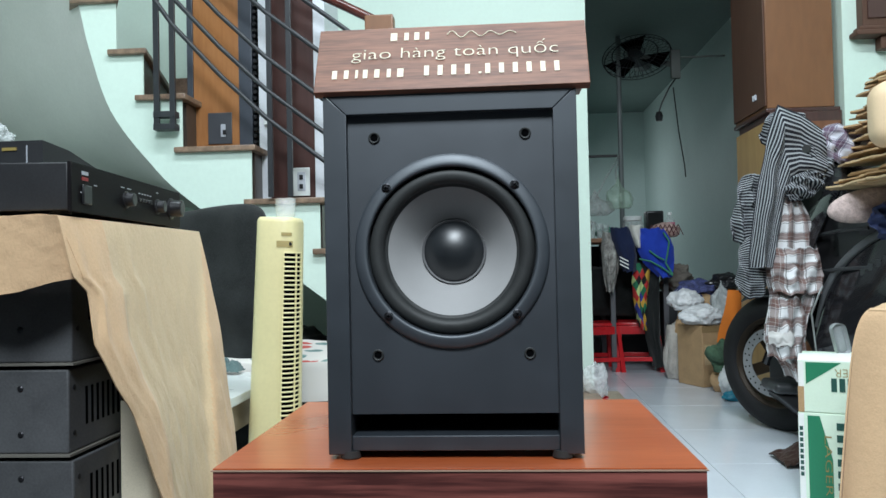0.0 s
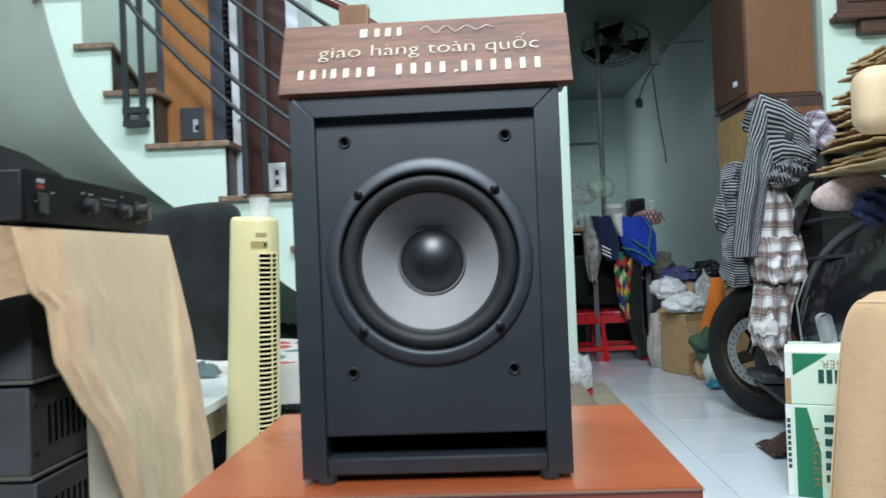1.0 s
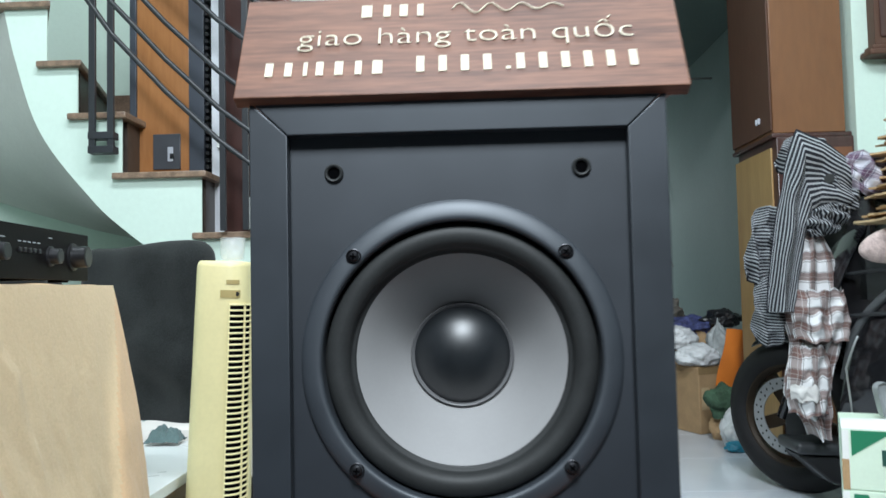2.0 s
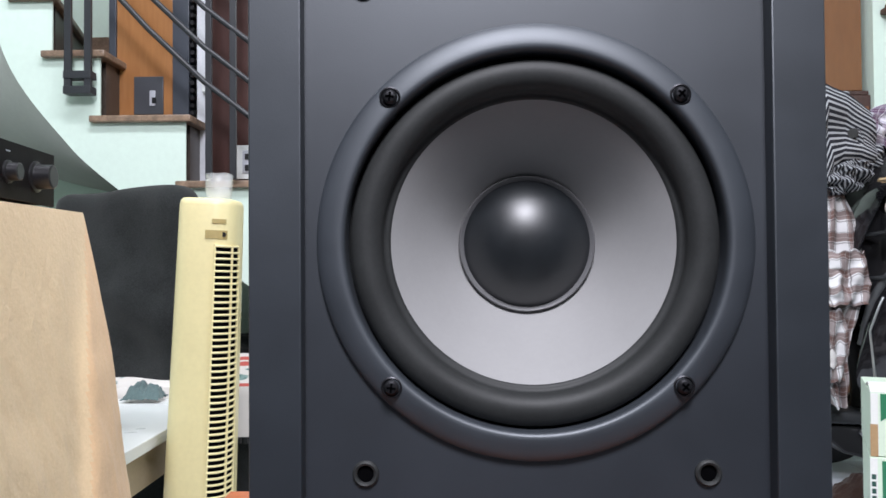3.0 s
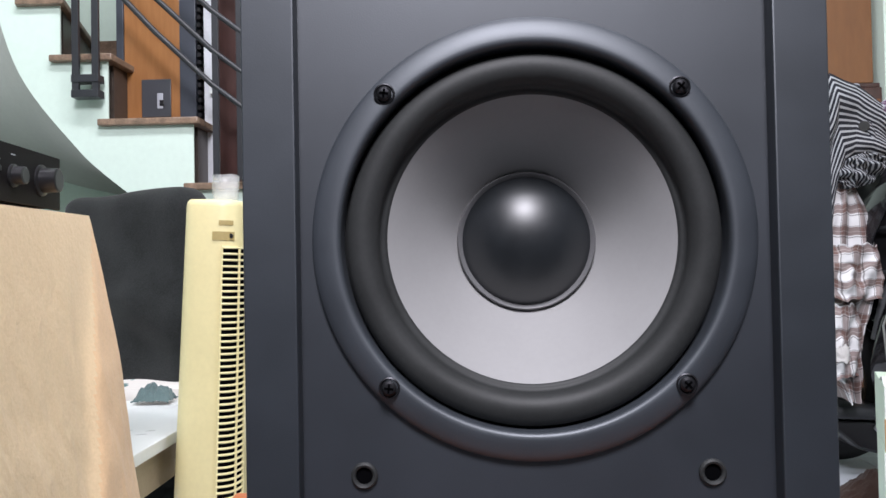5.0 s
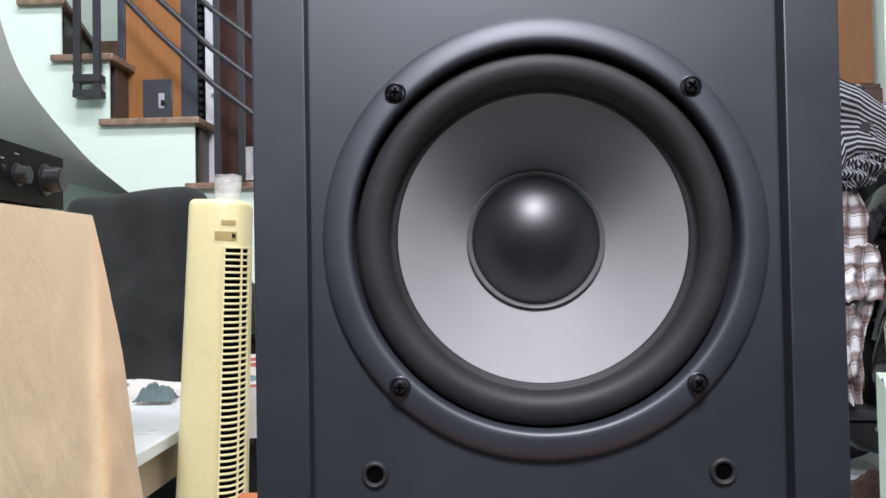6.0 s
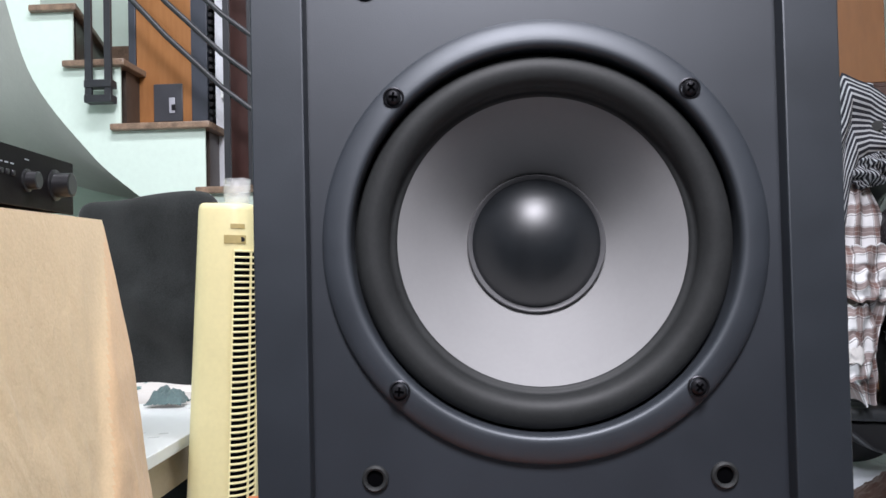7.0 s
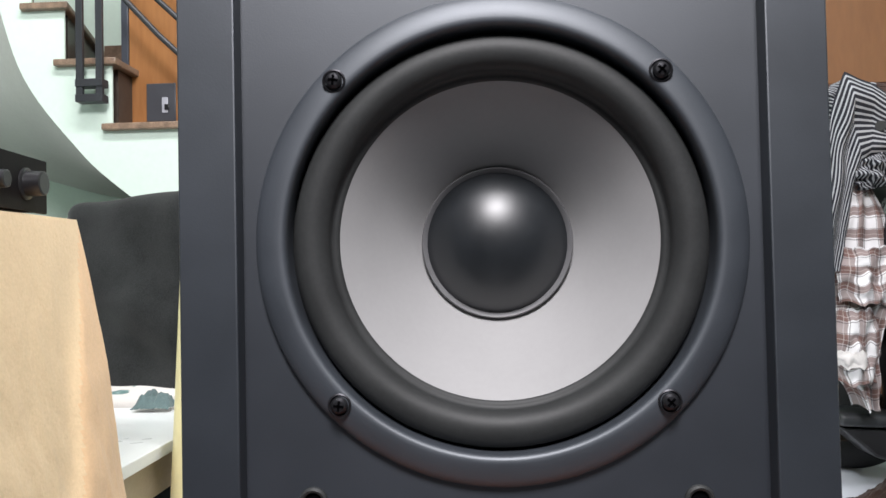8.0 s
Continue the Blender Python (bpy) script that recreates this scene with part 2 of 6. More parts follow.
def sheet_in(bm, f, nu, nv, thick=0.002):
    """A sheet of some thickness through f(u, v), u and v from 0 to 1, with its u, v as texture coordinates."""
    uvl = bm.loops.layers.uv.verify()
    P = [[Vector(f(i / nu, j / nv)) for j in range(nv + 1)] for i in range(nu + 1)]
    front, back = [], []
    for i in range(nu + 1):
        fr, br = [], []
        for j in range(nv + 1):
            du = P[min(i + 1, nu)][j] - P[max(i - 1, 0)][j]
            dv = P[i][min(j + 1, nv)] - P[i][max(j - 1, 0)]
            n = du.cross(dv)
            n = n.normalized() if n.length > 1e-9 else Vector((0, 0, 1))
            fr.append(bm.verts.new(P[i][j])), br.append(bm.verts.new(P[i][j] - n * thick))
        front.append(fr), back.append(br)

    def quad(vs, ij):
        face = bm.faces.new(vs)
        for l, (i, j) in zip(face.loops, ij):
            l[uvl].uv = (i / nu, j / nv)
    for i in range(nu):
        for j in range(nv):
            ij = [(i, j), (i + 1, j), (i + 1, j + 1), (i, j + 1)]
            quad([front[a][b] for a, b in ij], ij)
            quad([back[a][b] for a, b in ij[::-1]], ij[::-1])
    rim = [(i, 0) for i in range(nu)] + [(nu, j) for j in range(nv)] + [(i, nv) for i in range(nu, 0, -1)] + [(0, j) for j in range(nv, 0, -1)]
    for a, b in zip(rim, rim[1:] + rim[:1]):
        quad([front[b[0]][b[1]], front[a[0]][a[1]], back[a[0]][a[1]], back[b[0]][b[1]]], [b, a, a, b])


def mesh_of(name, bm, mats, angle=20):
    bmesh.ops.recalc_face_normals(bm, faces=bm.faces)
    lim = radians(angle)
    for e in bm.edges:
        e.smooth = len(e.link_faces) == 2 and e.calc_face_angle(0) < lim
    for f in bm.faces:
        f.smooth = True
    me = bpy.data.meshes.new(name)
    bm.to_mesh(me)
    bm.free()
    for m in mats if isinstance(mats, (list, tuple)) else (mats,):
        me.materials.append(m)
    return me


def thing(name, m, label, category, group="", kind=""):
    ob = new(name)
    ob.empty_display_size = 0.05
    ob.matrix_basis = m
    return tagged(ob, label, category, group, kind)


def part(name, bm, mats, parent, label="", angle=20):
    """One mesh object under a thing or a part, in the thing's own coordinates."""
    ob = new(name, mesh_of(name, bm, mats, angle))
    ob.parent = parent
    return tagged(ob, label)


def solo(name, bm, mats, label, category, kind="", group="", m=None, angle=20):
    """A thing of one mesh."""
    ob = new(name, mesh_of(name, bm, mats, angle))
    if m is not None:
        ob.matrix_basis = m
    return tagged(ob, label, category, group, kind)


def box_part(name, lo, hi, mats, parent, bevel=0.0, label="", seg=2, m=None):
    bm = bmesh.new()
    box_in(bm, lo, hi, bevel, seg, m)
    return part(name, bm, mats, parent, label)


def wall_piece(name, lo, hi, mats, label="", category="wall"):
    bm = bmesh.new()
    box_in(bm, lo, hi)
    return solo(name, bm, mats, label or "pale green painted plaster wall", category, "structure")


FRONT = pose(0, 0, 0, 90, 0, 0)  # turns a lathe's axis to point at the camera's side (-y)

# ---------------------------------------------------------------- the room
RIGHT, LEFT, MID, BACK, NEAR, HIGH, LOW = 2.3, -2.3, 2.85, 7.4, -3.2, 3.1, 2.19
COR, COR_R = 0.47, 1.56  # the corridor's two sides
wall_piece("wall_right", (RIGHT, -0.2, 0), (RIGHT + 0.15, 2.40, HIGH), WALL)
wall_piece("wall_right_near", (RIGHT, NEAR, 0), (RIGHT + 0.15, -0.2, HIGH), LOW_BOUNCE, "unseen near wall, dark grey to limit reflections")
wall_piece("wall_left", (LEFT - 0.15, -0.2, 0), (LEFT, MID, HIGH), WALL)
wall_piece("wall_left_near", (LEFT - 0.15, NEAR, 0), (LEFT, -0.2, HIGH), LOW_BOUNCE, "unseen near wall, dark grey to limit reflections")
wall_piece("wall_behind_stairs", (LEFT - 0.15, MID, 0), (COR, MID + 0.12, HIGH), WALL)
wall_piece("wall_behind_cabinet", (1.437, 2.40, 0), (RIGHT + 0.15, MID + 0.12, HIGH), WALL)
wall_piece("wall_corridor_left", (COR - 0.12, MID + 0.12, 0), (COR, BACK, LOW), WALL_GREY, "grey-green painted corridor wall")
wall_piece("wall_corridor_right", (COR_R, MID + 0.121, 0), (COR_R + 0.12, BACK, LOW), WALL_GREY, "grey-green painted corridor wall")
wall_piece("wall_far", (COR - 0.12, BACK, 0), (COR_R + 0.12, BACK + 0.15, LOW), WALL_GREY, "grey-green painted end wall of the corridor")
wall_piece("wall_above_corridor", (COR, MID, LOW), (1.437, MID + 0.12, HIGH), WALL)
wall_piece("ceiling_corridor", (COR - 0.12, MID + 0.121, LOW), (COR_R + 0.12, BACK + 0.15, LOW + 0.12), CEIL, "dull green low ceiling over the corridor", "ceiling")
wall_piece("ceiling", (LEFT - 0.15, -0.2, HIGH), (RIGHT + 0.15, MID + 0.12, HIGH + 0.15), CEIL_WHITE, "white painted room ceiling", "ceiling")
wall_piece("ceiling_near", (LEFT - 0.15, NEAR, HIGH), (RIGHT + 0.15, -0.2, HIGH + 0.15), CEIL_NEAR, "unseen near ceiling, grey to set the fill light", "ceiling")
# unseen front side, added dark so that little light bounces back
wall_piece("wall_front_left", (LEFT - 0.15, NEAR - 0.15, 0), (-1.75, NEAR, HIGH + 0.15), LOW_BOUNCE, "unseen near wall, dark grey to limit reflections")
wall_piece("wall_front_right", (1.25, NEAR - 0.15, 0), (RIGHT + 0.15, NEAR, HIGH + 0.15), LOW_BOUNCE, "unseen near wall, dark grey to limit reflections")
wall_piece("wall_front_top", (-1.75, NEAR - 0.15, 2.55), (1.25, NEAR, HIGH + 0.15), LOW_BOUNCE, "unseen near wall, dark grey to limit reflections")
wall_piece("unseen_front_panel", (-1.75, NEAR - 0.10, 0.0), (1.25, NEAR - 0.05, 2.55), LOW_BOUNCE, "unseen dark grey panel added to limit reflections", "door")
floor = wall_piece("floor", (LEFT - 0.15, NEAR - 0.15, -0.12), (RIGHT + 0.15, BACK, -0.004), GROUT, "pale glossy tiled floor", "floor")
wall_piece("ground", (-30, -40, -0.2), (30, NEAR - 0.15, -0.03), GROUT, "grey paving outside the shop front", "ground")

# ---------------------------------------------------------------- the table and the loudspeaker
TOP = 0.4215


def make_table():
    t = thing("low_cabinet", pose(0, 0, 0), "low wooden cabinet with orange-brown top and dark red front", "cabinet")
    box_part("top_board", (-0.2475, -0.043, TOP - 0.0018), (0.2485, 0.352, TOP), TABLE_TOP, t, 0.0006, "orange-brown laminate top")
    box_part("edge_band", (-0.2490, -0.0445, TOP - 0.0032), (0.2500, 0.354, TOP - 0.0019), EDGE_STRIP, t, 0, "thin pale edge banding")
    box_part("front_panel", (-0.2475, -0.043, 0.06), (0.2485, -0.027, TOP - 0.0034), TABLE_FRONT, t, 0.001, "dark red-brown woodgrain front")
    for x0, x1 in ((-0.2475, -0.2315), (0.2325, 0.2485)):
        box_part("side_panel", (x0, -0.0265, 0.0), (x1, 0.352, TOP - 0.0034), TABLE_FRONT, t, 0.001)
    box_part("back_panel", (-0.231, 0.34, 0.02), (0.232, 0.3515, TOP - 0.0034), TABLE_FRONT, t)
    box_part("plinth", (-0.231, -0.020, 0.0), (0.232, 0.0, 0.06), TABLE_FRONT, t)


def make_speaker():
    s = thing("loudspeaker", pose(0, 0, 0.64), "black bookshelf loudspeaker with one large silver-coned driver", "loudspeaker")
    Z = 0.64
    W, IN, T0, B0, F, D = 0.1340, 0.1093, 0.8100 - Z, 0.4272 - Z, -0.0095, 0.262
    ti, bi = 0.7868 - Z, 0.4460 - Z
    # the shell: sides, top, bottom and back
    for x0, x1 in ((-W, -IN), (IN, W)):
        sx = 1 if x0 > 0 else -1
        bm = bmesh.new()
        out, inn = sx * W, sx * IN
        # the front edge with its mitre at the top, the side behind it
        poly = [(out, B0), (inn, B0), (inn, ti - 0.0003), (out, T0 - 0.0006)]
        prism_in(bm, poly, 1, F, D)
        bmesh.ops.bevel(bm, geom=[e for e in bm.edges if abs(e.verts[0].co.y - F) < 1e-5 and abs(e.verts[1].co.y - F) < 1e-5], offset=0.0008, segments=2, profile=0.5, affect="EDGES")
        part("side_frame", bm, BLACK_EDGE, s)
    bm = bmesh.new()
    prism_in(bm, [(-W + 0.0004, T0), (W - 0.0004, T0), (IN - 0.0002, ti), (-IN + 0.0002, ti)], 1, F, D)
    bmesh.ops.bevel(bm, geom=[e for e in bm.edges if abs(e.verts[0].co.y - F) < 1e-5 and abs(e.verts[1].co.y - F) < 1e-5], offset=0.0008, segments=2, profile=0.5, affect="EDGES")
    part("top_frame", bm, BLACK_EDGE, s)
    box_part("bottom_board", (-IN, F + 0.004, B0 + 0.003), (IN, D, bi), BLACK_EDGE, s, 0.0012)
    box_part("back_panel", (-IN, D - 0.015, bi), (IN, D, ti), BLACK_VINYL, s)
    # the baffle, with the hole for the driver and the port slot left open below it
    bz = 0.468 - Z
    bm = bmesh.new()
    seg = 64
    hole = [(0.0905 * math.cos(2 * math.pi * k / seg), 0.0905 * math.sin(2 * math.pi * k / seg)) for k in range(seg)]
    outer = []
    for x, z in hole:
        k = min((IN / abs(x)) if abs(x) > 1e-9 else 9, ((ti if z > 0 else -bz) / abs(z)) if abs(z) > 1e-9 else 9)
        outer.append((x * k, z * k))
    corners = [(IN, ti), (-IN, ti), (-IN, bz), (IN, bz)]
    for cx, cz in corners:
        j = min(range(seg), key=lambda i: (outer[i][0] - cx) ** 2 + (outer[i][1] - cz) ** 2)
        outer[j] = (cx, cz)
    rows = []
    for y, ring in ((0.0, outer), (0.0, hole), (0.018, hole), (0.018, outer)):
        rows.append([bm.verts.new((x, y, z)) for x, z in ring])
    for a, b in zip(rows, rows[1:] + rows[:1]):
        for k in range(seg):
            bm.faces.new((a[k], a[(k + 1) % seg], b[(k + 1) % seg], b[k]))
    part("baffle", bm, BLACK_VINYL, s, "recessed black vinyl baffle")
    # the port's shelf, and a near-black panel standing in for its unlit depth
    box_part("port_shelf", (-IN, 0.0005, bz + 0.0005), (IN, 0.16, bz + 0.010), BLACK_EDGE, s)
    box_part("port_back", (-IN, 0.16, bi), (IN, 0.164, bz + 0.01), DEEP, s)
    # grille sockets, with black discs on the baffle for their unlit bores
    for x in (-0.0808, 0.0803):
        for z in (0.7628 - Z, 0.5305 - Z):
            bm = bmesh.new()
            lathe_in(bm, [(0.0039, -0.006), (0.0039, 0.0010), (0.0044, 0.0017), (0.0053, 0.0021), (0.0062, 0.0013), (0.0065, -0.001)], Matrix.Translation((x, 0, z)) @ FRONT, 24)
            sock = part("grille_socket", bm, RUBBER, s, "black rubber grille socket")
            bm = bmesh.new()
            lathe_in(bm, [(0, 0.0002), (0.0039, 0.0002)], Matrix.Translation((x, 0, z)) @ FRONT, 16)
            part("socket_bore", bm, DEEP, sock)
    # the driver: frame, surround, cone, dome, screws
    bm = bmesh.new()
    lathe_in(bm, [(0.1035, -0.004), (0.1035, 0.0014), (0.1032, 0.0025), (0.1022, 0.0036), (0.1000, 0.0048), (0.0976, 0.0058), (0.0952, 0.0065), (0.0930, 0.0069), (0.0914, 0.0069),
                  (0.0903, 0.0064), (0.0896, 0.0053), (0.0893, 0.003), (0.0890, -0.010)], FRONT, 128)
    fr = part("driver_frame", bm, FLANGE, s, "dark grey rounded driver frame", 45)
    bm = bmesh.new()
    prof = [(0.0892, -0.0055), (0.0886, -0.0040)]
    for k in range(13):
        a = math.pi * k / 12
        prof.append((0.0802 + 0.0078 * math.cos(a), -0.0035 + 0.0072 * math.sin(a)))
    prof += [(0.0718, -0.0050), (0.0706, -0.0054), (0.0694, -0.0058), (0.0688, -0.0070)]
    lathe_in(bm, prof, FRONT, 128)
    part("surround", bm, RUBBER, fr, "black half-roll rubber surround", 60)
    bm = bmesh.new()
    lathe_in(bm, [(0.0706, -0.0074), (0.0692, -0.0066), (0.0684, -0.0072), (0.0572, -0.0200), (0.0465, -0.0318), (0.0385, -0.0410), (0.0336, -0.0465)], FRONT, 128)
    part("cone", bm, CONE, fr, "silver-grey paper cone", 60)
    bm = bmesh.new()
    R, rim = 0.0420, 0.0327
    d0 = math.sqrt(R * R - rim * rim)
    base = -0.0415
    lathe_in(bm, [(0.0362, base - 0.004), (0.0358, base + 0.0004), (0.0352, base + 0.0010), (0.0342, base + 0.0004), (0.0332, base - 0.0006)], FRONT, 96)
    part("cap_ring", bm, CAP_RING, fr, "satin grey ring round the dust cap", 50)
    bm = bmesh.new()
    prof = [(0.0332, base - 0.0006), (rim, base)]
    for k in range(1, 15):
        a = math.asin(rim / R) * (1 - k / 14)
        prof.append((R * math.sin(a), base + R * math.cos(a) - d0))
    lathe_in(bm, prof, FRONT, 96)
    part("dust_cap", bm, DOME, fr, "satin black domed dust cap", 50)
    for x in (-0.0678, 0.0678):
        for z in (-0.0678, 0.0678):
            base = Matrix.Translation((x, -0.0066, z)) @ FRONT
            bm = bmesh.new()
            lathe_in(bm, [(0.0050, -0.003), (0.0050, 0.0004), (0.0044, 0.0007), (0.0038, 0.0002)], base, 24)
            lathe_in(bm, [(0.0036, 0.0), (0.0034, 0.0016), (0.0024, 0.0026), (0.0, 0.0030)], base, 20)
            sc = part("screw", bm, CHROME_DARK, fr, "blackened cross-head screw")
            # thin black bars stand in for the shaded slots
            bm = bmesh.new()
            turn = base @ pose(0, 0, 0, 0, 0, 20 + 400 * x)
            for q in (0, 90):
                box_in(bm, (-0.0021, -0.0005, 0.0022), (0.0021, 0.0005, 0.0031), 0, 1, turn @ pose(0, 0, 0, 0, 0, q))
            part("screw_slot", bm, DEEP, sc)
    for x in (-0.112, 0.112):
        for y in (0.0, 0.235):
            bm = bmesh.new()
            lathe_in(bm, [(0, B0 + 0.003), (0.0105, B0 + 0.003), (0.0110, B0 - 0.004), (0.0098, TOP - Z), (0, TOP - Z)], Matrix.Translation((x, y, 0)), 24)
            part("foot", bm, RUBBER, s, "black rubber foot")


def letters(text, size, x, z, mats, parent, name="lettering", y=-0.0008, width=None):
    """Raised writing in the built-in font on the thing's local front (x to the right, z up)."""
    cu = bpy.data.curves.new(name, "FONT")
    cu.body, cu.size, cu.align_x, cu.extrude, cu.resolution_u = text, size, "CENTER", 0.0003, 3
    cu.offset = -0.016 * size
    tmp = new("tmp", cu)
    dg = bpy.context.evaluated_depsgraph_get()
    me = bpy.data.meshes.new_from_object(tmp.evaluated_get(dg))
    bpy.data.objects.remove(tmp)
    if width:
        span = max(v.co.x for v in me.vertices) - min(v.co.x for v in me.vertices)
        me.transform(Matrix.Diagonal((width / span, 1, 1, 1)))
    me.transform(Matrix.Translation((x, y, z)) @ pose(0, 0, 0, 90, 0, 0))
    me.materials.clear()
    me.materials.append(mats)
    ob = new(name, me)
    ob.parent = parent
    return ob


def bars(spans, z0, z1, mats, parent, y=-0.0006, name="lettering_bar"):
    for a, b in spans:
        box_part(name, (a, y, z0), (b, y + 0.0006, z1), mats, parent, 0.0)


def make_sign():
    # the board leans back; its local front is upright, turned afterwards
    s = thing("wooden_sign", pose(0.003, -0.016, 0.8104) @ pose(0, 0, 0, -27, 0, 0), "stained wooden name board with cream lettering, leaning back", "sign")
    box_part("board", (-0.1455, 0.0, 0.0), (0.1455, 0.010, 0.0875), SIGN_WOOD, s, 0.0009, "red-brown stained board")
    back = Matrix(pose(0, 0, 0, 27, 0, 0))
    for x in (-0.10, 0.12):
        box_part("prop", (x, 0.016, 0.0005), (x + 0.02, 0.06, 0.012), SIGN_WOOD, s, 0.001, "brown wooden prop behind the board", 1, back)
    letters("giao h\u00e0ng to\u00e0n qu\u1ed1c", 0.0215, 0.004, 0.0425, SIGN_INK, s, width=0.222)
    # the name above and the number below as bars
    x = -0.066
    for w in (0.012, 0.008, 0.009, 0.007):
        bars([(x, x + 0.6 * w)], 0.0680, 0.0790, SIGN_INK, s)
        x += w + 0.003
    bm = bmesh.new()
    tube_in(bm, [(-0.004 + 0.003 * k, -0.0004, 0.0735 + 0.0055 * math.sin(k * 0.9) * (1 - k / 40)) for k in range(26)], 0.0006, 6)
    part("lettering_flourish", bm, SIGN_INK, s)
    x = -0.127
    for w in (0.0095, 0.009, 0.005, 0.009, 0.010, 0.008, 0.012):
        bars([(x, x + 0.55 * w)], 0.0170, 0.0285, SIGN_INK, s)
        x += w + 0.0033
    x = -0.028
    for k in range(11):
        w = 0.003 if k == 4 else 0.0105
        bars([(x, x + (w if k == 4 else 0.5 * w))], 0.0175, 0.0200 if k == 4 else 0.0310, SIGN_INK, s)
        x += w + 0.0040


make_table()
make_speaker()
make_sign()


# ---------------------------------------------------------------- the staircase
STEPS = [(0.42, 0.12), (0.17, 0.313), (-0.08, 0.505), (-0.32, 0.697), (-0.562, 0.878), (-0.806, 1.071), (-1.058, 1.263), (-1.20, 1.432), (-1.30, 1.624), (-1.44, 1.816), (-1.56, 2.0)]
FACE = 1.895


def make_stairs():
    st = thing("staircase", pose(0, 0, 0), "white concrete staircase with brown granite treads", "staircase", kind="structure")
    low = [(-1.75, 2.0), (-1.56, 1.80), (-1.47, 1.63), (-1.425, 1.45), (-1.345, 1.215), (-1.20, 1.02), (-1.04, 0.868), (-0.56, 0.51), (0.10, 0.0)]

    def along(k):
        """A smooth line through the points of the lower edge."""
        i = min(int(k), len(low) - 2)
        w = k - i
        a, b, c, d = (low[max(0, min(len(low) - 1, i + j))] for j in (-1, 0, 1, 2))
        return tuple(0.5 * (2 * q + (r - p) * w + (2 * p - 5 * q + 4 * r - s) * w * w + (3 * q - p - 3 * r + s) * w ** 3) for p, q, r, s in zip(a, b, c, d))
    up = [(0.42 - 0.02, 0.0)]
    for x, z in STEPS:
        up += [(x - 0.02, up[-1][1]), (x - 0.02, z - 0.02)] if up[-1][0] != x - 0.02 else [(x - 0.02, z - 0.02)]
    up.append((-1.75, STEPS[-1][1] - 0.02))
    bm = bmesh.new()
    prism_in(bm, up + [along(k / 6) for k in range(6 * (len(low) - 1) + 1)], 1, FACE, FACE + 0.006)
    part("stringer", bm, WALL, st, "pale green painted stair side")
    # the sloping underside, which fans out towards the wall
    fan = [1.2, 1.2, 1.2, 1.1, 0.85, 0.50, 0.18, 0.0, 0.0]

    drop = [0.42, 0.36, 0.25, 0.13, 0.05, 0.02, 0.0, 0.0, 0.0]

    def under(u, v):
        k = u * (len(low) - 1)
        i = min(int(k), len(low) - 2)
        w = k - i
        x, z = along(k)
        s = fan[i] * (1 - w) + fan[i + 1] * w
        d = drop[i] * (1 - w) + drop[i + 1] * w
        return (x - s * v, FACE + 0.0065 + (MID - FACE - 0.012) * v, z - d * v)
    bm = bmesh.new()
    sheet_in(bm, under, 48, 8, -0.03)
    part("underside", bm, SOFFIT, st, "grey plaster underside of the stairs", 60)
    last = 0.0
    slant = (0, 0, 0, 0, 0, 0, 0, 0.28, 0.60, 0.75, 0.85)

    def winder(bm, k):
        """The upper steps turn away as the stair winds to its landing."""
        for v in bm.verts:
            v.co.x -= slant[k] * max(0.0, v.co.y - FACE)
    for k, (x, z) in enumerate(STEPS):
        left = STEPS[k + 1][0] - 0.045 if k + 1 < len(STEPS) else -1.75
        bm = bmesh.new()
        box_in(bm, (left, FACE - 0.022, z - 0.02), (x, MID - 0.002, z), 0.004)
        winder(bm, k)
        part("tread", bm, GRANITE, st, "brown granite tread")
        bm = bmesh.new()
        box_in(bm, (x - 0.04, FACE + 0.042, last + 0.001), (x - 0.022, MID - 0.003, z - 0.021))
        winder(bm, k)
        part("riser", bm, RISER, st)
        last = z
    box_part("riser", (-1.30, 2.30, 1.264), (-1.13, 2.32, 1.425), GRANITE, st, 0.0, "brown granite riser of the turning step")
    return st


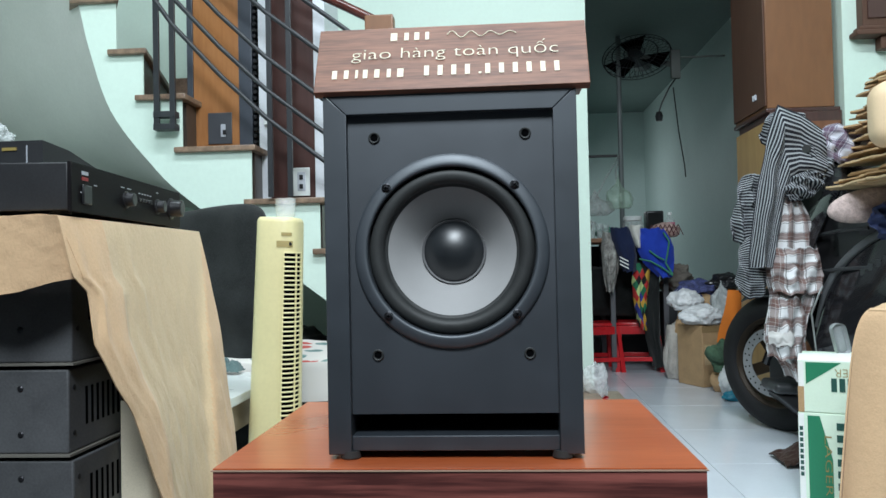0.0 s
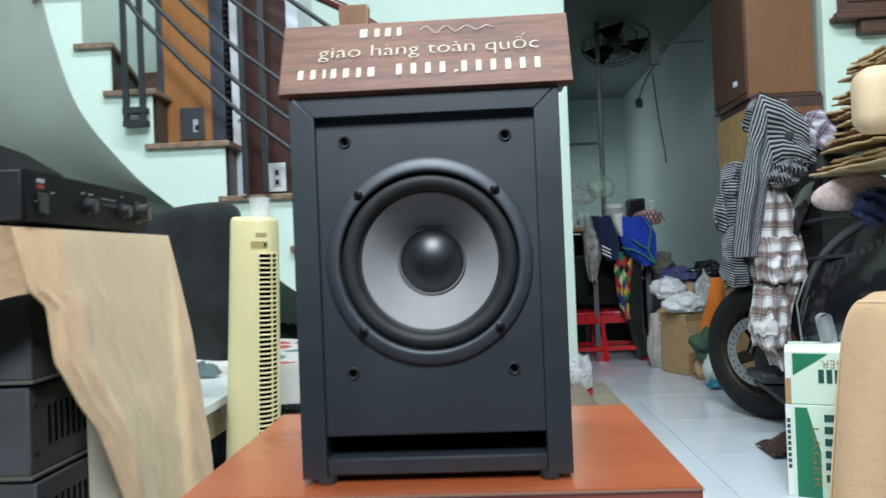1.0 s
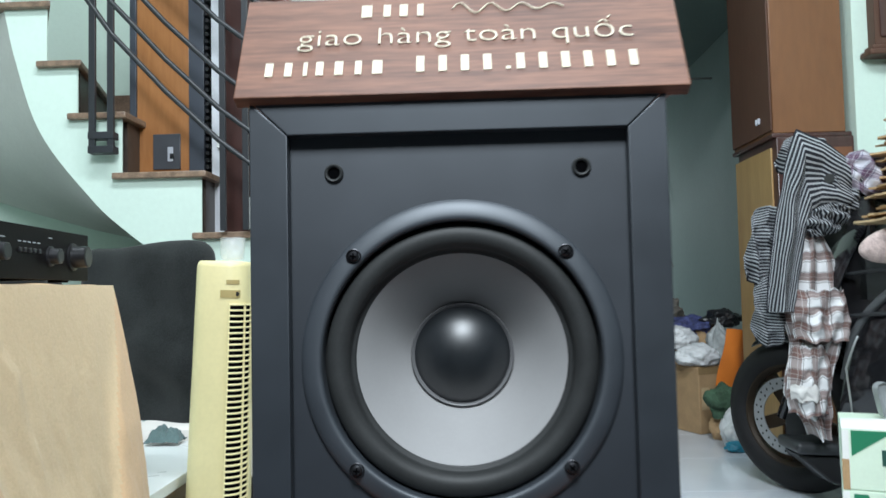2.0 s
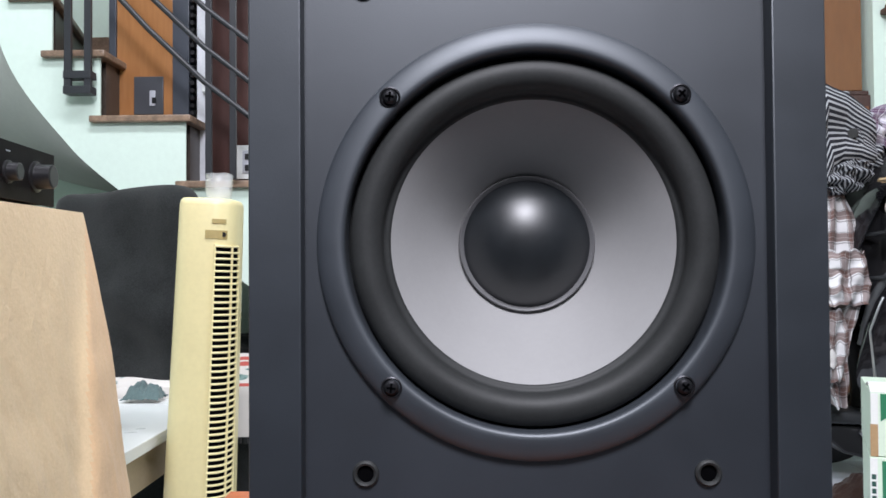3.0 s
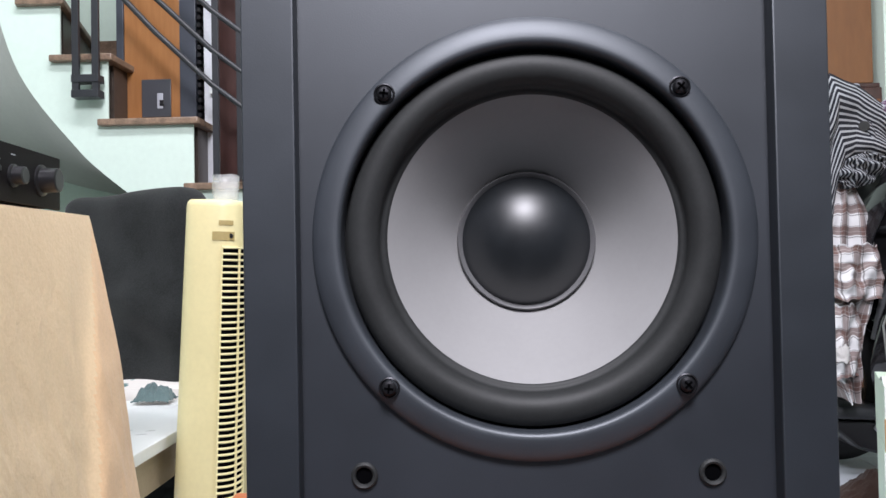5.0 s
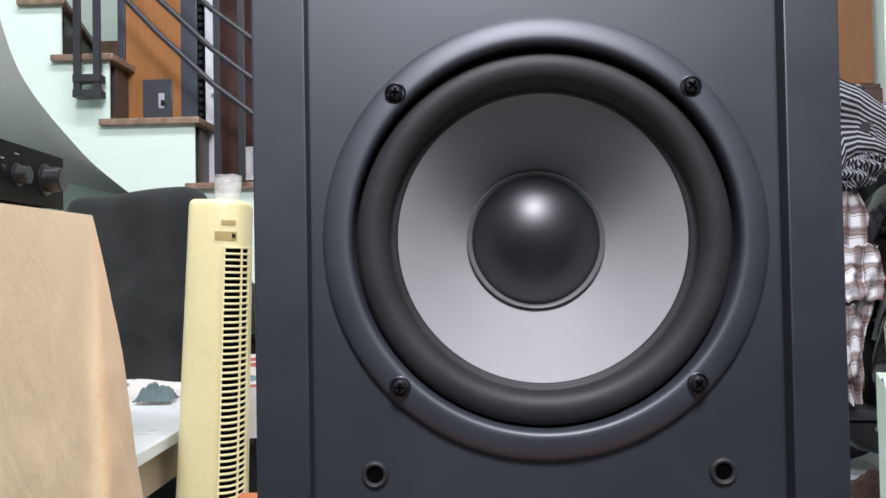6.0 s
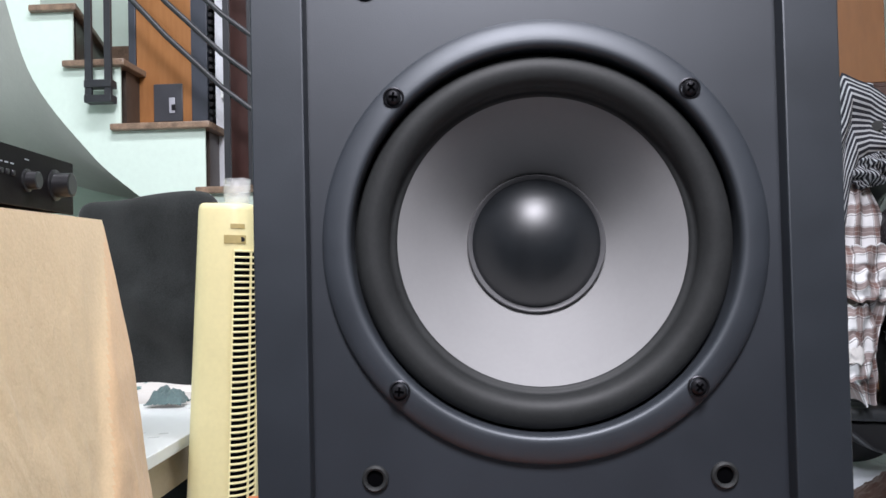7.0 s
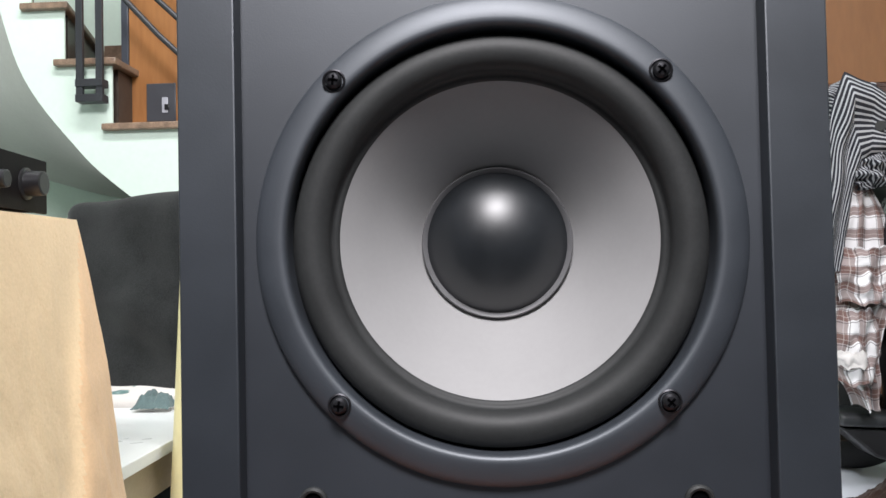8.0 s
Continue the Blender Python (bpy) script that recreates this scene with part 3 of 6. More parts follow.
def make_railing():
    r = thing("stair_railing", pose(0, FACE - 0.045, 0.9), "black metal stair railing with slanting bars and red handrail", "railing")
    dz = -0.9
    y = 0.0
    for x, z0 in ((-0.744, 0.88), (-0.674, 0.88)):
        box_part("post", (x - 0.009, y - 0.006, z0 + dz), (x + 0.009, y + 0.006, 1.95 + dz), RAIL, r, 0.001)
    for x in (-1.151, -1.093):
        box_part("post", (x - 0.010, y - 0.006, 1.135 + dz), (x + 0.010, y + 0.006, 2.1 + dz), RAIL, r, 0.001)
    bm = bmesh.new()
    for z0 in (1.128, 1.172):
        box_in(bm, (-1.162, y - 0.009, z0 + dz), (-1.082, y + 0.03, z0 + 0.022 + dz), 0.001)
    part("bracket", bm, RAIL, r, "black bracket fixed to the stair side")
    for off in (0.0, 0.10, 0.215, 0.375, 0.52):
        pts = [(-1.42, 1.985), (-1.27, 1.76), (-1.09, 1.500), (-0.92, 1.315), (-0.756, 1.158), (-0.55, 0.999), (-0.30, 0.81), (-0.05, 0.62)]
        k = off
        bm = bmesh.new()
        tube_in(bm, [(a, y, b + k + dz) for a, b in pts], 0.0085, 10)
        part("slanting_bar", bm, RAIL, r, "", 60)
    bm = bmesh.new()
    tube_in(bm, [(-1.0, 0.02, 1.90 + dz), (-0.75, 0.02, 1.70 + dz), (-0.555, 0.02, 1.588 + dz), (-0.36, 0.02, 1.487 + dz), (-0.1, 0.02, 1.30 + dz), (0.12, 0.02, 1.12 + dz)], 0.021, 14, 0.8)
    part("handrail", bm, RED_WOOD, r, "dark red wooden handrail", 60)
    box_part("newel", (-0.40, -0.02, 0.31 + dz), (-0.30, 0.035, 1.50 + dz), WARM_WOOD, r, 0.006, "reddish wooden newel post")


make_stairs()
make_railing()


def tower(name, x0, x1, y0, depth, z0, height, back, side, edges, label):
    """A tall loudspeaker seen from behind, between side panels of two widths."""
    t = thing(name, pose((x0 + x1) / 2, y0, z0), label, "loudspeaker")
    w = (x1 - x0) / 2
    le, re = edges
    box_part("back_panel", (-w + le, 0, 0), (w - re, 0.012, height), back, t, 0.001)
    for a, b in ((-w, -w + le - 0.001), (w - re + 0.001, w)):
        box_part("side_panel", (a, -0.004, 0), (b, depth, height), side, t, 0.002)
    box_part("top_panel", (-w + le, 0.012, height - 0.015), (w - re, depth, height), side, t)
    return t


SLATE = plain("slate_grey_side", (0.05, 0.058, 0.075), 0.4)
PALE_SIDE = plain("pale_grey_side", (0.66, 0.68, 0.72), 0.4)
t1 = tower("tower_loudspeaker", -1.112, -0.862, 2.03, 0.25, 1.071, 0.95, ORANGE_WOOD, SLATE, (0.024, 0.052), "tall orange-brown loudspeaker standing on a stair tread")
plate = box_part("terminal_plate", (-0.046, -0.006, 0.030), (0.046, -0.0005, 0.148), plain("dark_grey_plate", (0.060, 0.064, 0.074), 0.4), t1, 0.002, "dark grey terminal plate")
box_part("socket", (0.004, -0.0085, 0.056), (0.022, -0.0065, 0.104), SILVER, plate, 0.002, "pale terminal socket")
box_part("socket_bore", (0.012, -0.0105, 0.064), (0.026, -0.009, 0.082), BLACK_PLASTIC, plate, 0.001)
bm = bmesh.new()
for k in range(40):
    box_in(bm, (0.127, 0.0, 0.004 + 0.0235 * k), (0.139, 0.05, 0.018 + 0.0235 * k), 0.002, 1)
part("ribbed_edge", bm, BLACK_PLASTIC, t1, "black ribbed strip")
t2 = tower("tower_loudspeaker", -0.837, -0.584, 2.03, 0.25, 0.878, 0.98, DARK_WOOD, PALE_SIDE, (0.040, 0.045), "tall dark red-brown loudspeaker with pale grey sides on a tread")
plate = box_part("terminal_plate", (-0.012, -0.006, 0.02), (0.062, -0.0005, 0.125), WHITE, t2, 0.002, "white terminal plate")
box_part("socket_panel", (0.016, -0.009, 0.038), (0.046, -0.0065, 0.108), SILVER, plate, 0.002, "grey socket panel")
for zz in (0.046, 0.080):
    box_part("terminal", (0.024, -0.014, zz), (0.038, -0.0095, zz + 0.018), BLACK_PLASTIC, plate, 0.002)
switch = thing("wall_switch", pose(-0.800, 2.024, 1.165), "small white switch box fixed to the pale loudspeaker side", "switch")
box_part("cover", (-0.014, -0.02, 0), (0.010, 0.0, 0.048), WHITE, switch, 0.002)
box_part("rocker", (-0.008, -0.023, 0.014), (0.004, -0.0205, 0.034), SILVER, switch, 0.001)


# ---------------------------------------------------------------- the stack, amplifier and cloth
CASE_METAL = plain("scuffed_black_case_metal", (0.085, 0.087, 0.092), 0.52, var=0.35, big=12, fine=260, bump=0.12, spec=0.5)


def make_stack():
    for k, (z0, z1) in enumerate(((0.005, 0.118), (0.119, 0.238), (0.240, 0.358), (0.364, 0.488), (0.494, 0.700))):
        x1 = -0.562 - 0.006 * (k % 2)
        t = thing("amplifier_case", pose(-0.78, 0.45, z0), "black metal amplifier case in a stack", "amplifier", "stacked amplifier cases")
        h = z1 - z0
        w = x1 + 0.78
        box_part("body", (-0.23, -0.20, 0.004), (w, 0.22, h), CASE_METAL, t, 0.003)
        for x in (-0.19, -0.03, 0.14):
            for z in (0.25 * h, 0.78 * h):
                bm = bmesh.new()
                lathe_in(bm, [(0.0045, -0.001), (0.0045, 0.0008), (0.003, 0.0018), (0, 0.0020)], Matrix.Translation((x, -0.20, z)) @ FRONT, 14)
                part("screw", bm, CHROME_DARK, t)
        for y in (-0.185, 0.05):
            for z in (0.25 * h, 0.78 * h):
                bm = bmesh.new()
                lathe_in(bm, [(0.004, -0.001), (0.004, 0.0008), (0, 0.0018)], Matrix.Translation((w, y, z)) @ pose(0, 0, 0, 0, 90, 0), 12)
                part("screw", bm, CHROME_DARK, t)
        # near-black blocks on the side stand in for shade in open slots
        for j in range(9):
            y = -0.155 + 0.016 * j
            box_part("vent_slot", (w - 0.001, y, 0.3 * h), (w + 0.0006, y + 0.006, 0.75 * h), DEEP, t)
        box_part("base_sheet", (-0.232, -0.205, 0.0), (w + 0.004, 0.22, 0.0035), plain("grey_card", (0.16, 0.15, 0.13), 0.8), t, 0, "grey cardboard sheet under the case")


def make_amp():
    a = thing("amplifier", pose(-0.5315, 0.2, 0.708) @ pose(0, 0, 0, 0, 0, 5.2), "slim black stereo amplifier on the cloth-covered stack", "amplifier")
    L, h = 0.462, 0.070
    box_part("body", (-0.36, 0.0, 0.004), (-0.006, L, h), BLACK_METAL, a, 0.002)
    box_part("front_panel", (-0.006, -0.002, 0.002), (0.0, L + 0.002, h + 0.001), plain("black_brushed_panel", (0.010, 0.009, 0.010), 0.5, spec=0.1), a, 0.001)
    turn = pose(0, 0, 0, 0, 90, 0)
    for y, z, r, d in ((0.19, 0.034, 0.011, 0.014), (0.335, 0.034, 0.011, 0.014), (0.408, 0.036, 0.016, 0.022)):
        bm = bmesh.new()
        lathe_in(bm, [(r * 1.25, 0.0), (r * 1.25, 0.002), (r, 0.003), (r * 0.95, d), (r * 0.8, d + 0.001), (0, d + 0.001)], Matrix.Translation((0.0, y, z)) @ turn, 24)
        part("knob", bm, BLACK_PLASTIC, a, "black rotary knob")
    box_part("power_button", (0.0, 0.028, 0.014), (0.004, 0.056, 0.042), BLACK_PLASTIC, a, 0.002)
    box_part("badge", (0.0, 0.030, 0.056), (0.0008, 0.050, 0.061), SILVER, a)
    box_part("badge", (0.0, 0.030, 0.048), (0.0008, 0.050, 0.053), plain("red_badge", (0.35, 0.03, 0.03), 0.4), a)
    for y in (0.245, 0.258, 0.271, 0.284, 0.297):
        box_part("small_button", (0.0, y, 0.036), (0.003, y + 0.006, 0.042), BLACK_PLASTIC, a, 0.001)
        box_part("marking_bar", (0.0, y, 0.049), (0.0006, y + 0.007, 0.0505), SILVER, a)
    for y0, y1, z in ((0.17, 0.183, 0.052), (0.196, 0.212, 0.052), (0.33, 0.34, 0.058), (0.025, 0.05, 0.030), (0.07, 0.08, 0.044)):
        box_part("marking_bar", (0.0, y0, z), (0.0006, y1, z + 0.0015), SILVER, a)
    for y in (0.03, 0.43):
        for x in (-0.33, -0.03):
            bm = bmesh.new()
            lathe_in(bm, [(0, 0.004), (0.014, 0.004), (0.014, 0), (0, 0)], Matrix.Translation((x, y, 0)), 16)
            part("foot", bm, RUBBER, a)
    b = thing("small_device", pose(-0.80, 0.44, 0.779), "small black boxy device resting on the amplifier", "electronic device")
    bm = bmesh.new()
    prism_in(bm, [(-0.03, 0), (-0.03, 0.068), (0.05, 0.062), (0.16, 0.038), (0.16, 0)], 0, -0.16, 0.10)
    part("body", bm, BLACK_METAL, b)
    box_part("edge_strip", (0.072, -0.032, 0.004), (0.0735, -0.0302, 0.060), SILVER, b)
    box_part("label_strip", (0.030, -0.032, 0.052), (0.055, -0.0302, 0.057), plain("gold_lettering_bar", (0.35, 0.26, 0.08), 0.4), b)
    bars([(0.022, 0.034), (0.045, 0.064)], 0.012, 0.016, SILVER, b, -0.0312)


def make_cloths():
    bm = bmesh.new()

    def top(u, v):
        x, y = -1.03 + 0.49 * u, 0.175 + 0.50 * v
        return (x - 0.005 * v, y, 0.7045 + 0.003 * noise.noise(Vector((x * 9, y * 9, 0))) - 0.004 * max(0, u - 0.96) / 0.04)

    def side(u, v):
        near = np.interp(u, (0, 0.13, 0.17, 0.28, 0.39, 0.456, 0.65, 1.0), (0.172, 0.174, 0.206, 0.194, 0.232, 0.268, 0.312, 0.40))
        y = near + (0.675 - near) * v
        crease, back = float(np.interp(u, (0, 0.55, 0.9), (0.24, 0.20, 0.0))), 1.0 - 0.53 * u
        raised = 1 / (1 + math.exp(min(40.0, (v - crease) / 0.012)))
        turned = 1 / (1 + math.exp(min(40.0, (back - v) / 0.010)))
        fold = 0.006 * math.sin(v * 9 + u * 1.2) + 0.008 * noise.noise(Vector((v * 4, u * 3, 1))) + 0.004 * noise.noise(Vector((v * 18, u * 9, 4))) + 0.0015 * noise.noise(Vector((v * 60, u * 45, 2)))
        x = -0.536 - 0.005 * v + 0.085 * u ** 0.9 + fold * u ** 0.7 + 0.012 * raised * min(1, 3 * u) + 0.011 * turned * min(1, 3 * u)
        x += (0.006 * math.exp(-((v - 0.05 - 0.05 * u) / 0.022) ** 2) + 0.003 * math.exp(-((v - 0.14) / 0.03) ** 2) + 0.004 * math.exp(-((v - 0.33 - 0.25 * u) / 0.03) ** 2)) * min(1, 6 * u) * max(0.0, 1 - 1.8 * u)
        drop = 0.62
        return (x, y + 0.01 * u * math.sin(v * 3.14), 0.703 - drop * u)

    def flap(u, v):
        x = -1.03 + 0.494 * u
        x += 0.022 * v * u ** 8
        return (x, 0.172 + 0.035 * v * u ** 8 - 0.012 * v - 0.006 * math.sin(u * 16) * v + 0.004 * noise.noise(Vector((u * 30, v * 14, 5))), 0.7035 - (0.106 + 0.012 * math.sin(u * 5) + 0.01 * math.sin(u * 17)) * v)
    sheet_in(bm, top, 40, 40, 0.0018)
    before = len(bm.faces)
    sheet_in(bm, side, 60, 160, 0.0018)
    bm.faces.ensure_lookup_table()
    uvl = bm.loops.layers.uv.verify()
    # khaki between the crease and the back fold
    for f in bm.faces[before:]:
        u, v = f.loops[0][uvl].uv
        if np.interp(u, (0, 0.55, 0.9), (0.24, 0.20, 0.0)) - 0.01 < v < 1.0 - 0.53 * u:
            f.material_index = 1
    sheet_in(bm, flap, 60, 14, 0.0018)
    solo("draped_cloth", bm, (TAN_CLOTH, KHAKI_CLOTH), "tan brushed cloth draped over the amplifier stack", "cloth", angle=70)
    bm = bmesh.new()
    sheet_in(bm, lambda u, v: (float(np.interp(v, (0, 0.3, 0.38, 1), (-0.559, -0.524, -0.518, -0.518))) + (0.022 * u if v > 0.2 else 0.11 * v * u) + 0.0015 * math.sin(v * 20), float(np.interp(v, (0, 0.3, 0.38, 1), (0.384, 0.392, 0.41, 0.63))), 0.42 - 0.41 * u), 30, 40, 0.002)
    solo("inner_cloth", bm, CREAM_CLOTH, "cream cloth hanging behind the tan one", "cloth", angle=70)


make_stack()
make_amp()
make_cloths()


# ---------------------------------------------------------------- sofa, bench and tower fan
def patterned(name, ground, motifs, scale=11.0):
    m, t, n, p = nodes_of(name)
    v = coords(t)
    vo = t.nodes.new("ShaderNodeTexVoronoi")
    vo.inputs["Scale"].default_value = scale
    t.links.new(v, vo.inputs["Vector"])
    edge = calc(t, "ADD", vo.outputs["Distance"], calc(t, "MULTIPLY", noise_node(t, v, 4.0 * scale), 0.22))
    col = ramp(t, edge, [(0.42, (1, 1, 1)), (0.46, (0, 0, 0))])
    petals = ramp(t, noise_node(t, v, 60.0), [(0.45, motifs[0]), (0.55, motifs[1])])
    pick = t.nodes.new("ShaderNodeSeparateColor")
    t.links.new(vo.outputs["Color"], pick.inputs[0])
    leaf = mixed(t, calc(t, "GREATER_THAN", pick.outputs[0], 0.55), petals, motifs[2])
    base = mixed(t, calc(t, "MULTIPLY", col, calc(t, "GREATER_THAN", pick.outputs[1], 0.35)), ground, leaf)
    t.links.new(base, p.inputs["Base Color"])
    p.inputs["Roughness"].default_value = 0.85
    bump_to(t, p, noise_node(t, v, 300.0), 0.3, 0.001)
    return m


FLORAL = patterned("floral_sheet", (0.72, 0.68, 0.64), ((0.10, 0.20, 0.19), (0.22, 0.34, 0.32), (0.55, 0.10, 0.08)))


def make_sofa():
    s = thing("sofa", pose(-0.6, 1.66, 0), "black upholstered sofa with a floral sheet over the seat", "sofa")
    turn = Matrix(pose(-0.275, -0.055, 0.0, 0, 0, -22))
    bm = bmesh.new()
    box_in(bm, (-0.21, -0.06, 0.30), (0.21, 0.06, 0.826), 0.045, 5)
    bmesh.ops.subdivide_edges(bm, edges=[e for e in bm.edges if e.calc_length() > 0.2], cuts=22, use_grid_fill=True)
    for v in bm.verts:
        c = v.co
        c.y += 0.010 * math.sin(c.z * 30 + 2 * math.sin(c.x * 9)) * (1 if c.z < 0.58 else 0.2) + 0.012 * noise.noise(c * 7) + 0.03 * (0.8 - c.z) * -0.3
        c.z += 0.006 * math.sin(c.x * 14)
    bmesh.ops.transform(bm, matrix=turn, verts=bm.verts)
    part("backrest", bm, BLACK_CLOTH, s, "black fabric back cushion", 60)
    bm = bmesh.new()
    box_in(bm, (0.02, 0.06, 0.20), (0.62, 0.24, 0.62), 0.05, 5)
    bmesh.ops.transform(bm, matrix=pose(0.0, 0, 0, 0, 14, 0), verts=bm.verts)
    part("side_cushion", bm, BLACK_CLOTH, s, "black slumped cushion", 60)
    bm = bmesh.new()
    box_in(bm, (-0.62, -0.22, 0.03), (0.50, 0.22, 0.34), 0.03, 3)
    part("seat_base", bm, BLACK_CLOTH, s)

    def seat(u, v):
        x = -0.60 + 1.10 * u
        if v < 0.7:
            k = v / 0.7
            return (x, 0.22 - 0.455 * k, 0.352 + 0.012 * noise.noise(Vector((x * 7, k * 4, 1))) + 0.02 * (1 - k))
        k = (v - 0.7) / 0.3
        return (x, -0.237 - 0.008 * math.sin(x * 30) * k, 0.35 - 0.11 * k)
    bm = bmesh.new()
    sheet_in(bm, seat, 60, 40, 0.004)
    part("seat_sheet", bm, FLORAL, s, "white floral sheet with a dark woven hem", 50)
    bm = bmesh.new()
    for k in range(70):
        x = -0.6 + 1.1 * k / 70
        box_in(bm, (x, -0.252, 0.226), (x + 0.009, -0.247, 0.24), 0)
    part("sheet_fringe", bm, BLACK_CLOTH, s)


def make_bench():
    b = thing("low_bench", pose(-0.95, 1.05, 0), "low white laminate bench beside the sofa", "bench")
    box_part("top_board", (-0.06, -0.38, 0.308), (0.375, 0.355, 0.33), WHITE, b, 0.002, "white laminate top")
    for x in (-0.04, 0.325):
        for y in (-0.36, 0.25):
            box_part("leg", (x, y, 0), (x + 0.035, y + 0.035, 0.307), DARK_WOOD, b, 0.002)
    box_part("apron", (0.345, -0.32, 0.24), (0.36, 0.245, 0.307), plain("raw_tan_board", (0.36, 0.29, 0.20), 0.6), b)
    bm = bmesh.new()

    def rag(u, v):
        x, y = -0.042 + 0.084 * u, -0.03 + 0.06 * v
        dome = (1 - (2 * u - 1) ** 2) * (1 - (2 * v - 1) ** 2)
        return (x + 0.008 * noise.noise(Vector((u * 5, v * 5, 3))), y, 0.010 + (0.030 + 0.022 * noise.noise(Vector((x * 70, y * 50, 7)))) * dome ** 0.6 + 0.010 * abs(noise.noise(Vector((x * 110, y * 90, 2)))))
    sheet_in(bm, rag, 36, 24, 0.003)
    solo("crumpled_rag", bm, cloth("grey_green_rag", (0.10, 0.15, 0.15), 0.3), "crumpled grey-green rag on the white bench", "cloth", m=pose(-0.735, 1.365, 0.328), angle=60)


def make_fan():
    f = thing("tower_fan", pose(-0.517, 1.06, 0.0) @ pose(0, 0, 0, 0, 2.4, 0), "cream plastic tower fan with a side grille", "fan")
    H = 0.752
    seg = 40

    def section(k, z):
        a = 2 * math.pi * k / seg
        w, d = 0.052 + 0.010 * (1 - z / H), 0.060 + 0.008 * (1 - z / H)
        c, s = math.cos(a), math.sin(a)
        return (w * math.copysign(abs(c) ** 0.55, c), d * math.copysign(abs(s) ** 0.75, s))
    bm = bmesh.new()
    rings = []
    for z, k in ((0.03, 1.0), (0.2, 1), (0.4, 1), (0.6, 1), (H - 0.012, 1.0), (H - 0.004, 0.97), (H, 0.90)):
        rings.append([bm.verts.new((x * k, y * k, z)) for x, y in (section(i, z) for i in range(seg))])
    for a, b in zip(rings, rings[1:]):
        for i in range(seg):
            bm.faces.new((a[i], a[(i + 1) % seg], b[(i + 1) % seg], b[i]))
    bm.faces.new(rings[-1]), bm.faces.new(rings[0][::-1])
    part("body", bm, CREAM, f, "cream plastic column", 45)
    bm = bmesh.new()
    lathe_in(bm, [(0, 0), (0.13, 0), (0.135, 0.012), (0.11, 0.028), (0.05, 0.036), (0, 0.036)], None, 40)
    part("base", bm, CREAM, f)
    # the grille wraps the front-right corner; a black sheet stands in for its unlit inside
    def skin(a, out, z):
        c, q = math.cos(radians(a)), math.sin(radians(a))
        w, d = 0.052 + 0.010 * (1 - z / H), 0.060 + 0.008 * (1 - z / H)
        return ((w + out) * abs(c) ** 0.55 * (1 if c > 0 else -1), -(d + out) * q ** 0.75, z)
    g0, g1, a0, a1 = 0.16, 0.667, 74.0, 9.0
    bm = bmesh.new()
    sheet_in(bm, lambda u, v: skin(a0 + (a1 - a0) * u, 0.0012, g0 + (g1 - g0) * v), 14, 6, 0.0008)
    gr = part("grille", bm, DEEP, f, "dark grille opening", 60)
    n = 46
    for k in range(n + 1):
        z = g0 + (g1 - g0) * k / n
        bm = bmesh.new()
        tube_in(bm, [skin(a0 + (a1 - a0) * q / 7, 0.0026, z) for q in range(8)], 0.0022, 6)
        part("slat", bm, CREAM, gr)
    for a in (a0 + 1, 32.0, a1 - 1):
        bm = bmesh.new()
        tube_in(bm, [skin(a, 0.0028, g0 - 0.003 + (g1 - g0 + 0.006) * q / 6) for q in range(7)], 0.0022, 6)
        part("grille_rib", bm, CREAM, gr)
    # strips on the skin, with the shade of recessed slots in their colour
    for a, b, z0, z1 in ((81.0, 50.0, 0.707, 0.715), (88.0, 46.0, 0.680, 0.695)):
        bm = bmesh.new()
        sheet_in(bm, lambda u, v: skin(a + (b - a) * u, 0.0012, z0 + (z1 - z0) * v), 10, 3, 0.0008)
        part("recess", bm, CREAM_SHADE, f, "tan strip for the shade in a slot", 60)
    bm = bmesh.new()
    lathe_in(bm, [(0, 0.003), (0.0042, 0.003), (0.0042, -0.002)], Matrix.Translation(skin(55, 0.0, 0.688)) @ FRONT, 14)
    part("button", bm, BLACK_PLASTIC, f)
    bm = bmesh.new()
    prof = [(0.022, 0.0), (0.024, 0.02), (0.025, 0.045), (0.0235, 0.046), (0.0225, 0.02), (0.020, 0.002)]
    lathe_in(bm, prof, None, 26)
    for v in bm.verts:
        v.co += 0.0025 * noise.noise_vector(v.co * 60)
    solo("plastic_wrap", bm, clear("clear_wrap", (0.8, 0.82, 0.82), 0.12, 0.0), "crumpled clear plastic wrap on top of the fan", "plastic wrap", m=pose(-0.474, 1.06, H + 0.001), angle=60)


make_sofa()
make_bench()
make_fan()


